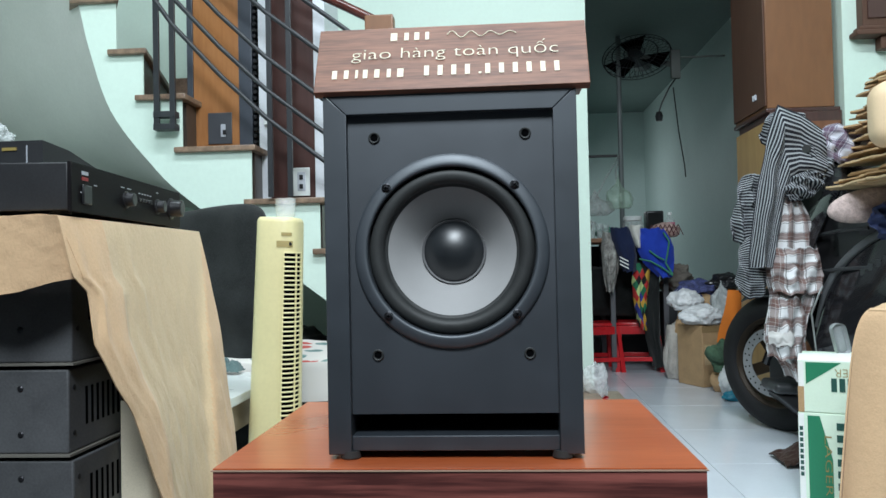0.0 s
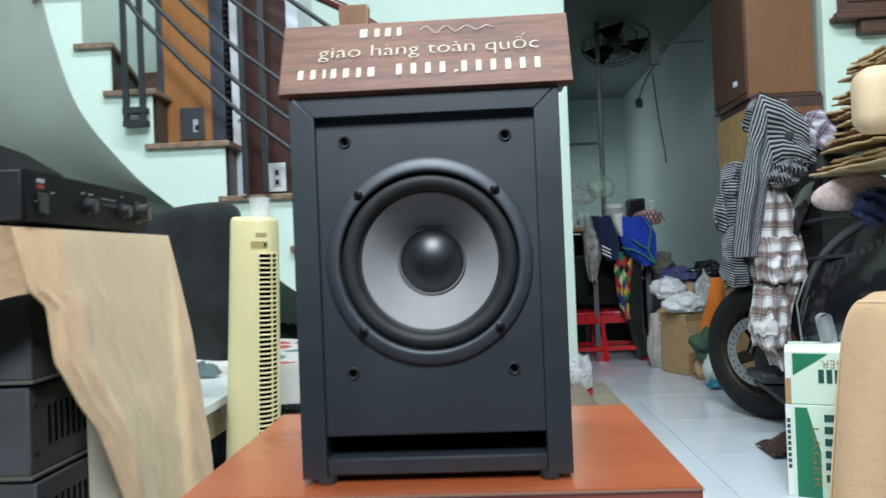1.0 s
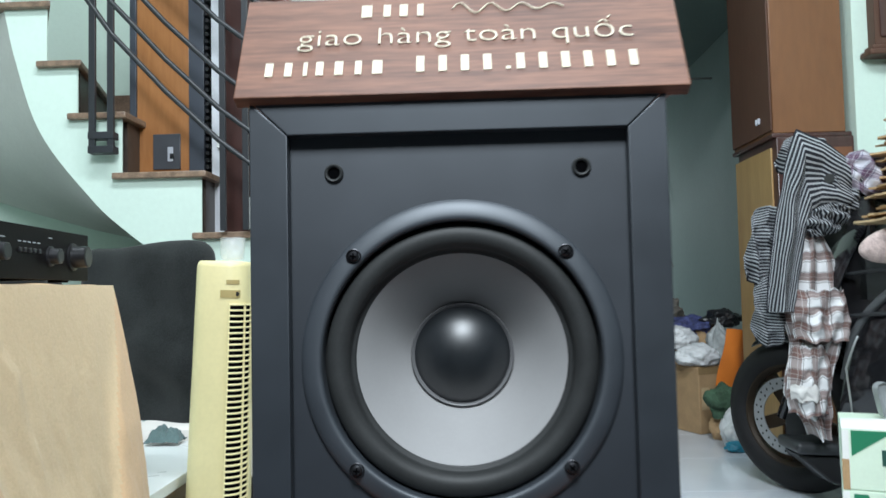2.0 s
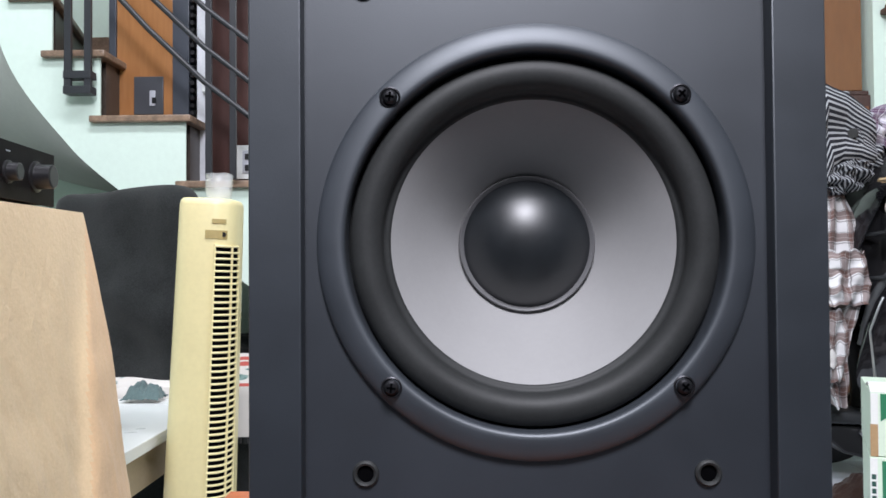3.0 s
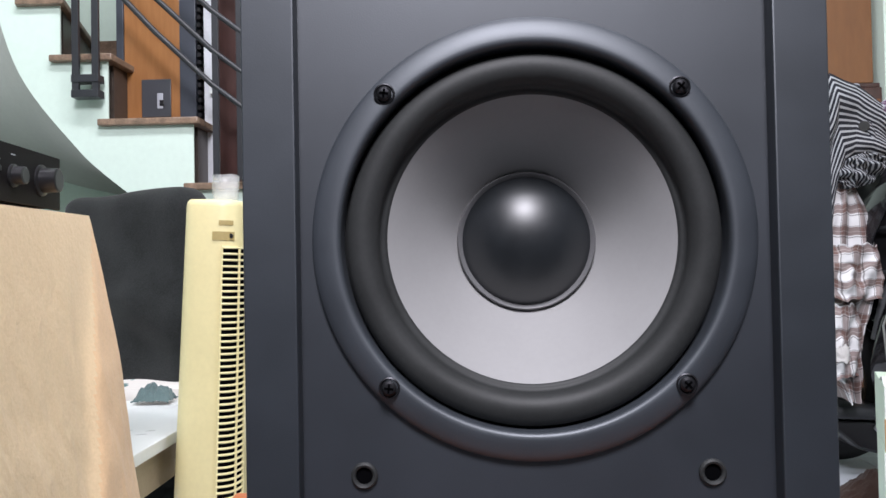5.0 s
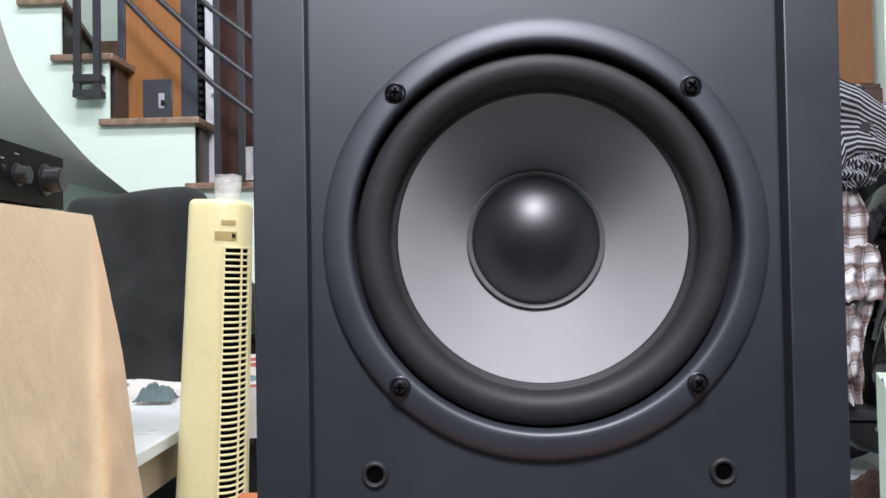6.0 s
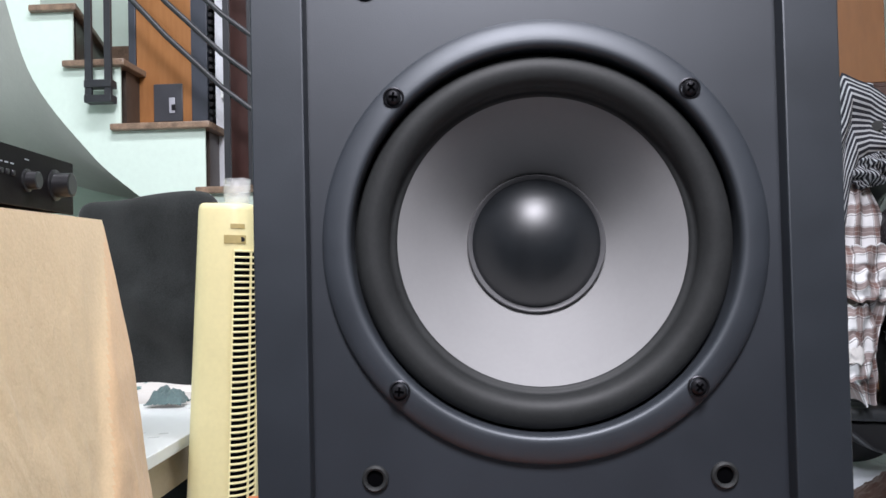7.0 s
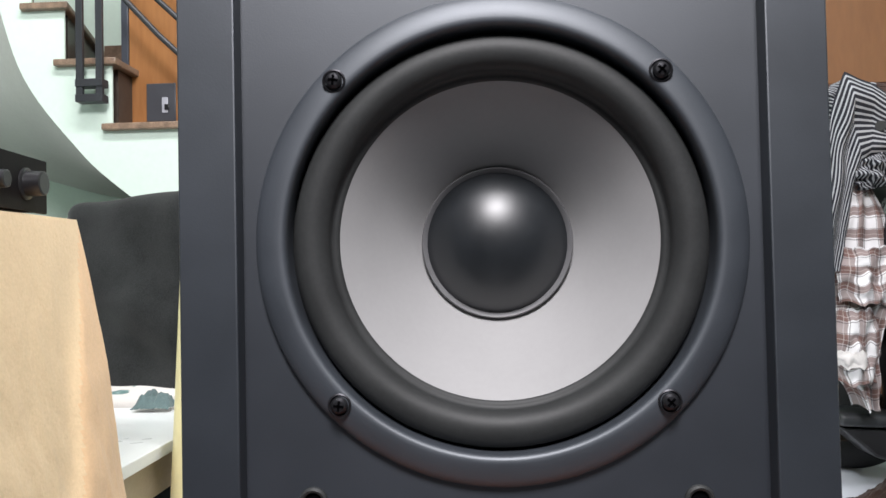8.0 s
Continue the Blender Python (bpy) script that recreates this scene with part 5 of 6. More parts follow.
solo("blue_cloth", bm, cloth("navy_cloth", (0.035, 0.05, 0.13), 0.3), "navy blue cloth on the scooter", "clothing", angle=70)

# ---------------------------------------------------------------- beer cartons and the second draped stack
GREEN = plain("green_print", (0.012, 0.19, 0.095), 0.45, var=0.08)
PALE_GREEN = plain("pale_green_card", (0.66, 0.80, 0.66), 0.5, var=0.05, big=10)
GOLD = plain("gold_print", (0.32, 0.22, 0.07), 0.45)
INK = plain("dark_green_print", (0.012, 0.075, 0.06), 0.5)
WHITE_CARD = plain("white_card", (0.78, 0.80, 0.78), 0.55, var=0.06)


def carton(m, w, h, turned):
    c = thing("drink_carton", m, "white and green drink carton standing on the floor" if not turned else "white and green drink carton stacked upside down", "carton", "stacked cartons")
    box_part("body", (0, 0, 0), (w, 0.24, h), PALE_GREEN, c, 0.002)
    bm = bmesh.new()
    poly = [(0.018, h * 0.98), (0.10, h * 0.98), (0.018, h * 0.55)] if turned else [(0.022, h * 0.97), (0.050, h * 0.97), (0.078, h * 0.5), (0.078, 0.0), (0.022, 0.0)]
    prism_in(bm, poly, 1, -0.0008, -0.0001)
    part("green_panel", bm, GREEN, c, "green printed panel")
    box_part("edge_panel", (0.0005, -0.0008, 0.002), (0.014, -0.0001, h - 0.002), WHITE_CARD, c)
    if turned:
        box_part("torn_patch", (-0.001, -0.0014, 0.0), (0.013, -0.0009, h * 0.5), CARD, c, 0, "torn brown patch")
        t = letters("LAGER", 0.030, 0.0, 0.0, GOLD, c, width=0.085)
        t.matrix_basis = pose(0.128, -0.0004, 0.112, 0, 180, 0)
        x = 0.076
        for k in range(6):
            box_part("lettering_bar", (x, -0.0012, 0.054), (x + 0.013, -0.0002, 0.088), INK, c)
            x += 0.0185
        t = letters("BIA", 0.028, 0.0, 0.0, INK, c, width=0.040)
        t.matrix_basis = pose(0.148, -0.0004, 0.043, 0, 180, 0)
    else:
        z = h - 0.022
        for k in range(6):
            box_part("lettering_bar", (0.088, -0.0012, z - 0.018), (0.120, -0.0002, z), INK, c)
            z -= 0.030
        t = letters("LAGER", 0.024, 0.0, 0.0, GOLD, c, width=0.150)
        t.matrix_basis = pose(0.060, -0.0004, h - 0.130, 0, 90, 0)
        z = h - 0.035
        for k in range(9):
            box_part("lettering_bar", (0.003, -0.0014, z - 0.010), (0.011, -0.0009, z), INK, c)
            z -= 0.0145
    return c


carton(pose(0.803, 1.25, 0.0, 0, 0, -24), 0.29, 0.232, False)
up = carton(pose(0.806, 1.25, 0.2335, 0, 0, -23), 0.29, 0.130, True)
bm = bmesh.new()
sheet_in(bm, lambda u, v: (0.0 + 0.285 * u, 0.0 + 0.11 * v - 0.03 * (1 - v) * 0, 0.131 + 0.012 * math.sin(v * 3.1) + 0.012 * u * v), 8, 8, 0.002)
part("flap", bm, WHITE_CARD, up, "raised white flap")

bm = bmesh.new()


def hem(u):
    return 0.022 * (1 - math.exp(-u * 12)) + 0.070 * u


def drape(u, v):
    # down the near face of the block, from its rounded corner
    return (0.792 - hem(u) + 0.50 * v + 0.008 * math.sin(v * 20 + u * 2) * u, 0.82 - 0.16 * v - 0.03 * u + 0.012 * math.sin(v * 24 + u) * u, 0.515 - 0.515 * u ** 1.15 + 0.004 * noise.noise(Vector((u * 5, v * 9, 0))))


def receding(u, v):
    # the side that runs back from the corner
    return (0.792 - hem(u) + 0.17 * v + 0.006 * math.sin(v * 9) * u, 0.82 - 0.03 * u + 0.28 * v, 0.515 - 0.515 * u ** 1.15)


sheet_in(bm, drape, 50, 60, 0.003)
sheet_in(bm, receding, 40, 20, 0.003)
sheet_in(bm, lambda u, v: (0.792 + 0.17 * u + 0.50 * v, 0.82 + 0.28 * u - 0.16 * v, 0.515 + 0.004 * noise.noise(Vector((u * 5, v * 9, 0)))), 20, 40, 0.003)
solo("draped_cloth", bm, TAN_CLOTH, "tan brushed cloth draped over a block by the cartons", "cloth", angle=70)
bm = bmesh.new()
box_in(bm, (1.02, 0.78, 0.0), (1.24, 0.93, 0.505), 0.01)
solo("covered_box", bm, BLACK_METAL, "black equipment case under the tan cloth", "equipment case")

# ---------------------------------------------------------------- the corridor
RED = plain("red_plastic", (0.55, 0.012, 0.018), 0.3, var=0.1)
NAVY = cloth("navy_shorts_cloth", (0.016, 0.024, 0.065), 0.2)
BLUE = cloth("royal_blue_cloth", (0.02, 0.055, 0.42), 0.15)
TEAL = cloth("green_trim_cloth", (0.05, 0.27, 0.17), 0.15)
CAMO = plain("grey_camouflage", (0.30, 0.29, 0.27), 0.9, var=0.7, big=30, fine=90)


def harlequin():
    m, t, n, p = nodes_of("harlequin_cloth")
    sx = t.nodes.new("ShaderNodeSeparateXYZ")
    t.links.new(coords(t, uv=True), sx.inputs[0])
    a = calc(t, "FLOOR", calc(t, "ADD", calc(t, "MULTIPLY", sx.outputs[0], 6.0), calc(t, "MULTIPLY", sx.outputs[1], 3.0)))
    b = calc(t, "FLOOR", calc(t, "SUBTRACT", calc(t, "MULTIPLY", sx.outputs[0], 6.0), calc(t, "MULTIPLY", sx.outputs[1], 3.0)))
    w = t.nodes.new("ShaderNodeTexWhiteNoise")
    w.noise_dimensions = "2D"
    c = t.nodes.new("ShaderNodeCombineXYZ")
    t.links.new(a, c.inputs[0]), t.links.new(b, c.inputs[1])
    t.links.new(c.outputs[0], w.inputs["Vector"])
    r = t.nodes.new("ShaderNodeValToRGB")
    r.color_ramp.interpolation = "CONSTANT"
    stops = [(0.0, (0.01, 0.01, 0.012)), (0.3, (0.62, 0.36, 0.05)), (0.48, (0.02, 0.16, 0.08)), (0.62, (0.50, 0.62, 0.25)), (0.76, (0.03, 0.05, 0.30)), (0.88, (0.5, 0.03, 0.03))]
    e = r.color_ramp.elements
    while len(e) < len(stops):
        e.new(0.5)
    for k, (q, col) in zip(e, stops):
        k.position, k.color = q, (*col, 1)
    t.links.new(w.outputs["Value"], r.inputs[0])
    t.links.new(r.outputs[0], p.inputs["Base Color"])
    p.inputs["Roughness"].default_value = 0.9
    return m


tb = thing("work_table", pose(0.72, 3.95, 0), "wooden table on dark legs heaped with bottles and clothes", "table")
box_part("tabletop", (-0.24, -0.22, 0.745), (0.30, 0.30, 0.770), wood("brown_table_top", (0.16, 0.07, 0.03), (0.27, 0.13, 0.06), 0.4), tb, 0.003)
for x in (-0.03, 0.27):
    for y in (-0.20, 0.26):
        box_part("leg", (x - 0.014, y - 0.014, 0), (x + 0.014, y + 0.014, 0.744), plain("grey_steel_leg", (0.10, 0.10, 0.11), 0.4), tb, 0.002, "grey steel leg")
box_part("crossbar", (-0.03, -0.20, 0.60), (0.27, -0.185, 0.63), BLACK_METAL, tb)


def stool(m):
    s = thing("plastic_stool", m, "low red plastic stool under the table", "stool", "red stools")
    box_part("seat", (-0.115, -0.115, 0.262), (0.115, 0.115, 0.282), RED, s, 0.008)
    for sx in (-1, 1):
        for sy in (-1, 1):
            bm = bmesh.new()
            P = [(0.095, 0.262), (0.112, 0.262), (0.138, 0.0), (0.112, 0.0)]
            for a, b in ((0, 1),):
                prism_in(bm, [(sx * p, z) for p, z in P], 1, -0.012, 0.012)
            bmesh.ops.transform(bm, matrix=Matrix.Translation((0, sy * 0.105, 0)), verts=bm.verts)
            for v in bm.verts:
                v.co.y += sy * (0.262 - v.co.z) * 0.09
            part("leg", bm, RED, s)
    for sy in (-1, 1):
        box_part("apron", (-0.10, sy * 0.113 - 0.004, 0.215), (0.10, sy * 0.113 + 0.004, 0.2615), RED, s, 0.002)
        box_part("stretcher", (-0.115, sy * 0.126 - 0.004, 0.06), (0.115, sy * 0.126 + 0.004, 0.085), RED, s, 0.002)
    for sx in (-1, 1):
        box_part("apron", (sx * 0.113 - 0.004, -0.10, 0.215), (sx * 0.113 + 0.004, 0.10, 0.2615), RED, s, 0.002)
    return s


st = stool(pose(0.595, 3.84, 0, 0, 0, 8))
copy_thing(st, pose(0.845, 3.86, 0, 0, 0, -6))
bm = bmesh.new()
box_in(bm, (0.50, 3.95, 0.30), (0.98, 4.22, 0.60), 0.05, 3)
for v in bm.verts:
    v.co += 0.03 * noise.noise_vector(v.co * 8)
solo("stuffed_sack", bm, BLACK_CLOTH, "dark cloth sack on the stools under the table", "sack", angle=60)

# black block added where dark clutter hides the wall under the table
bm = bmesh.new()
box_in(bm, (0.48, 4.24, 0.0), (1.0, 4.42, 0.735), 0.01)
for z in (0.26, 0.50):
    box_in(bm, (0.50, 4.228, z), (0.98, 4.2395, z + 0.012), 0.002)
solo("clutter_block", bm, BLACK_METAL, "black block standing in for dark clutter under the table", "chest")
hanging("camouflage_trousers", (0.635, 0.625, 0.63, 0.65), (0.70, 0.725, 0.72, 0.69), (0.80, 0.72, 0.58, 0.46), 3.70, CAMO, "grey camouflage garment hanging from the table", 2.0, 0.012, 30, 24)
navy = thing("navy_shorts", pose(0, 0, 0), "navy shorts with three white stripes on the table edge", "shorts")
hanging("shorts_body", (0.672, 0.68, 0.715, 0.74), (0.785, 0.80, 0.82, 0.815), (0.825, 0.76, 0.66, 0.575), 3.66, NAVY, "", 1.2, 0.006, 24, 20, navy)
for k in range(3):
    bm = bmesh.new()
    sheet_in(bm, lambda u, v, k=k: (0.715 + 0.048 * u, 3.612, 0.655 - 0.020 * k - 0.026 * u + 0.008 * v), 3, 2, 0.002)
    part("stripe", bm, WHITE_CARD, navy, "white sewn stripe")
blue = thing("blue_shorts", pose(0, 0, 0), "royal blue shorts with green piping on the table edge", "shorts")
hanging("shorts_body", (0.82, 0.815, 0.82, 0.85, 0.93), (0.965, 1.00, 1.02, 1.02, 1.005), (0.815, 0.76, 0.69, 0.62, 0.54), 3.64, BLUE, "", 1.3, 0.008, 30, 24, blue)
for k, pts in enumerate((((0.955, 3.60, 0.79), (0.985, 3.595, 0.74), (0.975, 3.59, 0.68), (0.962, 3.59, 0.62), (1.0, 3.595, 0.555)), ((0.82, 3.60, 0.645), (0.88, 3.59, 0.63), (0.94, 3.59, 0.595), (1.0, 3.595, 0.55)), ((0.875, 3.595, 0.69), (0.91, 3.59, 0.66), (0.955, 3.59, 0.635)))):
    bm = bmesh.new()
    tube_in(bm, pts, 0.010, 8, 0.5)
    part("piping", bm, TEAL, blue, "green piping", 60)
hanging("white_cloth", (0.775, 0.79, 0.815), (0.85, 0.845, 0.838), (0.835, 0.77, 0.71), 3.65, cloth("white_cotton", (0.66, 0.65, 0.60)), "white cloth between the hanging shorts", 1.0, 0.006, 14, 10)
hanging("harlequin_trousers", (0.80, 0.79, 0.795, 0.805, 0.83), (0.90, 0.885, 0.87, 0.86, 0.865), (0.62, 0.52, 0.42, 0.33, 0.245), 3.68, harlequin(), "harlequin patterned trousers in many colours", 1.5, 0.010, 40, 24)
hanging("dark_trousers", (0.86, 0.85, 0.865, 0.90), (0.955, 0.945, 0.95, 0.985), (0.60, 0.40, 0.20, 0.03), 3.72, BLACK_CLOTH, "long black trousers hanging from the table", 1.2, 0.010, 40, 16)

# on the table
JAR = clear("clear_jar", (0.7, 0.75, 0.74), 0.12, -0.02)
GREEN_FILM = clear("greenish_film", (0.45, 0.62, 0.48), 0.2)
GREY_FILM = clear("greyish_film", (0.55, 0.56, 0.55), 0.2)
jar = thing("storage_jar", pose(0.84, 3.90, 0.771), "clear plastic jar with a white lid and red food", "jar")
bm = bmesh.new()
lathe_in(bm, [(0, 0.0), (0.058, 0.0), (0.062, 0.01), (0.062, 0.085), (0.052, 0.105), (0.050, 0.105), (0.058, 0.083), (0.058, 0.012), (0, 0.005)], None, 28)
part("glass", bm, JAR, jar)
bm = bmesh.new()
lathe_in(bm, [(0, 0.105), (0.055, 0.105), (0.056, 0.125), (0.05, 0.13), (0, 0.13)], None, 28)
part("lid", bm, WHITE, jar, "white screw lid")
bm = bmesh.new()
lathe_in(bm, [(0, 0.006), (0.054, 0.006), (0.054, 0.03), (0, 0.034)], None, 20)
part("contents", bm, RED, jar, "red food inside")
ls = thing("small_speaker", pose(0.985, 4.02, 0.771), "small black desktop speaker", "speaker")
box_part("body", (-0.052, -0.05, 0), (0.052, 0.05, 0.165), BLACK_PLASTIC, ls, 0.010)
box_part("grille", (-0.044, -0.053, 0.012), (0.044, -0.0505, 0.152), BLACK_CLOTH, ls, 0.001)
bt = thing("water_bottle", pose(1.062, 3.93, 0.771), "clear bottle with a pink label and white cap", "bottle")
bm = bmesh.new()
lathe_in(bm, [(0, 0), (0.028, 0), (0.030, 0.02), (0.030, 0.10), (0.012, 0.125), (0.012, 0.135), (0, 0.135)], None, 22)
part("body", bm, JAR, bt)
bm = bmesh.new()
lathe_in(bm, [(0.0308, 0.05), (0.0308, 0.09), (0.030, 0.09), (0.030, 0.05)], None, 22, True)
part("label_band", bm, plain("pink_label", (0.62, 0.22, 0.30), 0.5), bt)
bm = bmesh.new()
lathe_in(bm, [(0, 0.134), (0.014, 0.134), (0.014, 0.15), (0, 0.15)], None, 16)
part("cap", bm, WHITE, bt)
for x, y, r, h in ((0.585, 3.80, 0.024, 0.10), (0.63, 3.78, 0.022, 0.085), (0.665, 3.80, 0.022, 0.075)):
    bm = bmesh.new()
    lathe_in(bm, [(0, 0), (r * 0.85, 0), (r, h), (r * 0.93, h), (r * 0.8, 0.006), (0, 0.006)], None, 20)
    solo("drinking_glass", bm, JAR, "clear drinking glass on the table", "glass", group="glasses on the table", m=pose(x, y, 0.771))
ck = thing("rice_cooker", pose(0.535, 3.97, 0.771), "dark cooking pot with a shiny dome lid", "pot")
bm = bmesh.new()
lathe_in(bm, [(0, 0), (0.05, 0), (0.065, 0.06), (0.075, 0.085), (0, 0.085)], None, 28)
part("body", bm, BLACK_METAL, ck)
bm = bmesh.new()
lathe_in(bm, [(0.082, 0.086), (0.080, 0.096), (0.06, 0.128), (0.03, 0.146), (0, 0.15)], None, 28)
part("lid", bm, STEEL, ck, "shiny dome lid", 60)
nb = thing("net_bag", pose(1.02, 3.86, 0.771), "reddish net bag of garlic", "bag")
bm = bmesh.new()
bmesh.ops.create_icosphere(bm, subdivisions=3, radius=0.065, matrix=Matrix.Translation((0, 0, 0.035)) @ Matrix.Diagonal((1.3, 0.8, 0.75, 1)))
for v in bm.verts:
    v.co += 0.012 * noise.noise_vector(v.co * 25)
    v.co.z = max(v.co.z, 0.0)
part("contents", bm, plain("garlic_skin", (0.52, 0.36, 0.32), 0.7, var=0.5, big=35), nb, "", 70)
for k in range(7):
    for s in (-1, 1):
        bm = bmesh.new()
        tube_in(bm, [(-0.088 + 0.025 * k + s * 0.03 * q / 6, -0.056 - 0.004 * math.sin(q), 0.072 - 0.062 * q / 6) for q in range(7)], 0.0025, 5)
        part("net_cord", bm, plain("dark_red_net", (0.10, 0.02, 0.03), 0.6) if k + s == -1 else bpy.data.materials["dark_red_net"] if "dark_red_net" in bpy.data.materials else RED, nb)


def sack(name, m, sx, sy, sz, mats, label, category, rough=0.25, seed=0.0, neck=0.0, group=""):
    """A bag or bundle: a crumpled closed body that sits on its base."""
    bm = bmesh.new()
    bmesh.ops.create_icosphere(bm, subdivisions=5, radius=1.0)
    for v in bm.verts:
        d = v.co.normalized()
        k = 1 + rough * noise.noise(d * 1.7 + Vector((seed, 0, 0))) + 0.5 * rough * abs(noise.noise(d * 4.5 + Vector((seed, 3, 0)))) - 0.25 * rough * abs(noise.noise(d * 9 + Vector((seed, 5, 1))))
        p = Vector((d.x * sx * k, d.y * sy * k, d.z * sz * k))
        if neck and d.z > 0.6:
            w = (d.z - 0.6) / 0.4
            p.x *= 1 - 0.75 * w
            p.y *= 1 - 0.75 * w
            p.z += neck * w * w
        p.z = max(p.z + sz * 0.82, 0.0)
        v.co = p
    return solo(name, bm, mats, label, category, group=group, m=m, angle=80)


sack("plastic_bag", pose(0.775, 4.0, 0.955), 0.075, 0.05, 0.075, GREEN_FILM, "greenish clear plastic bag hung over the table", "bag", 0.35, 1.0, 0.06, "hung plastic bags")
sack("plastic_bag", pose(0.635, 4.0, 0.915), 0.095, 0.05, 0.055, GREY_FILM, "greyish clear plastic bag hung over the table", "bag", 0.35, 4.0, 0.05, "hung plastic bags")
sack("plastic_bottle", pose(0.70, 3.93, 0.771), 0.075, 0.05, 0.038, plain("green_bottle", (0.06, 0.20, 0.15), 0.3), "green bottle lying on the table", "bottle", 0.15, 7.0)
sack("green_bag", pose(0.90, 3.80, 0.771), 0.035, 0.03, 0.022, plain("bright_green", (0.10, 0.45, 0.06), 0.4), "bright green packet on the table", "packet", 0.3, 2.0)
bm = bmesh.new()
tube_in(bm, [(0.77, 4.02, 1.10), (0.785, 4.15, 1.20), (0.875, 4.60, 1.36)], 0.006, 8)
tube_in(bm, [(0.64, 4.02, 1.02), (0.72, 4.15, 1.16), (0.875, 4.60, 1.36)], 0.006, 8)
solo("twisted_plastic_ties", bm, GREY_FILM, "twisted plastic handles tied to the pipe", "cord", angle=60)

# pipes and the wall fan
bm = bmesh.new()
tube_in(bm, [(0.89, 4.62, 0.0), (0.89, 4.62, 1.1), (0.89, 4.62, LOW)], 0.017, 16)
solo("pipe", bm, plain("grey_pipe", (0.16, 0.18, 0.18), 0.5), "grey upright pipe from floor to ceiling", "pipe")
bm = bmesh.new()
box_in(bm, (0.475, 4.61, 1.355), (0.867, 4.63, 1.372), 0.002)
solo("wall_rod", bm, BLACK_METAL, "thin dark rod between wall and pipe", "rod")
bm = bmesh.new()
box_in(bm, (0.4705, 3.62, 1.32), (0.482, 3.80, 1.78), 0.003)
solo("wall_board", bm, BLACK_METAL, "dark narrow board on the corridor wall", "board")


def make_wall_fan():
    f = thing("wall_fan", pose(1.01, 4.58, 2.03) @ pose(0, 0, 0, -10, 0, -24) @ Matrix.Diagonal((1.42, 1.22, 0.92, 1)), "dark wall fan with a round wire cage", "fan")
    for r, y in ((0.165, -0.02), (0.165, 0.02), (0.11, -0.05), (0.05, -0.06)):
        bm = bmesh.new()
        tube_in(bm, [(r * math.cos(2 * math.pi * k / 40), y, r * math.sin(2 * math.pi * k / 40)) for k in range(41)], 0.003, 6)
        part("cage_ring", bm, BLACK_METAL, f, "", 60)
    for k in range(36):
        a = 2 * math.pi * k / 36
        bm = bmesh.new()
        tube_in(bm, [(r * math.cos(a), y, r * math.sin(a)) for r, y in ((0.03, -0.062), (0.11, -0.05), (0.150, -0.034), (0.166, 0.0), (0.150, 0.03), (0.08, 0.05))], 0.0014, 5)
        part("cage_wire", bm, BLACK_METAL, f, "", 60)
    for k in range(3):
        bm = bmesh.new()
        sheet_in(bm, lambda u, v: (0.03 + 0.115 * u, -0.02 + 0.03 * v, (v - 0.5) * (0.05 + 0.09 * u)), 8, 6, 0.002)
        bmesh.ops.transform(bm, matrix=pose(0, 0, 0, 0, 120 * k + 20, 0), verts=bm.verts)
        part("blade", bm, DEEP, f, "", 60)
    bm = bmesh.new()
    lathe_in(bm, [(0, 0.066), (0.03, 0.064), (0.035, 0.05), (0.035, 0.0), (0.05, -0.05), (0.045, -0.13), (0, -0.14)], FRONT, 28)
    part("motor", bm, BLACK_PLASTIC, f)
    return f


make_wall_fan()
bm = bmesh.new()
tube_in(bm, [(1.01, 4.53, 2.03), (1.12, 4.56, 2.0), (1.22, 4.50, 1.95), (1.25, 4.46, 1.90)], 0.018, 10)
box_in(bm, (1.205, 4.42, 1.84), (1.265, 4.46, 2.03), 0.004)
box_in(bm, (1.265, 4.435, 1.975), (COR_R - 0.001, 4.447, 1.987), 0.003)
solo("fan_bracket", bm, plain("grey_bracket", (0.16, 0.17, 0.16), 0.6), "grey bracket that holds the fan to the wall", "bracket")
for k, pts in enumerate((((1.24, 4.44, 1.85), (1.19, 4.44, 1.78), (1.14, 4.44, 1.68), (1.12, 4.44, 1.62)), ((1.54, 5.9, 2.1), (1.53, 5.7, 1.7), (1.535, 5.55, 1.40), (1.53, 5.5, 1.30)))):
    bm = bmesh.new()
    tube_in(bm, pts, 0.005, 8)
    solo("hanging_cable", bm, BLACK_PLASTIC, "thin dark cable hanging down", "cable", group="cables", angle=60)
bm = bmesh.new()
lathe_in(bm, [(0, 0), (0.02, 0.0), (0.026, 0.03), (0.018, 0.06), (0, 0.065)], None, 16)
solo("cord_switch", bm, BLACK_PLASTIC, "dark pull switch at a cable's end", "switch", m=pose(1.12, 4.44, 1.562))

# heap by the wall
bx = thing("cardboard_box", pose(1.055, 3.25, 0.0, 0, 0, 24), "brown cardboard box with torn sides on the floor", "box")
box_part("body", (-0.068, -0.10, 0), (0.068, 0.10, 0.305), CARD, bx, 0.006)
box_part("label_sheet", (-0.055, -0.102, 0.11), (-0.012, -0.1005, 0.21), CARD_PALE, bx, 0, "pale paper label")
box_part("label_sheet", (0.012, -0.102, 0.01), (0.062, -0.1005, 0.075), WHITE_CARD, bx, 0, "white printed label")
box_part("tape", (-0.0685, -0.1015, 0.270), (0.0685, -0.1002, 0.304), plain("brown_tape", (0.30, 0.20, 0.10), 0.25), bx)
BAG_WHITE = plain("white_bag_film", (0.70, 0.71, 0.72), 0.35, var=0.08, big=20, fine=90, bump=0.5, dist=0.004)
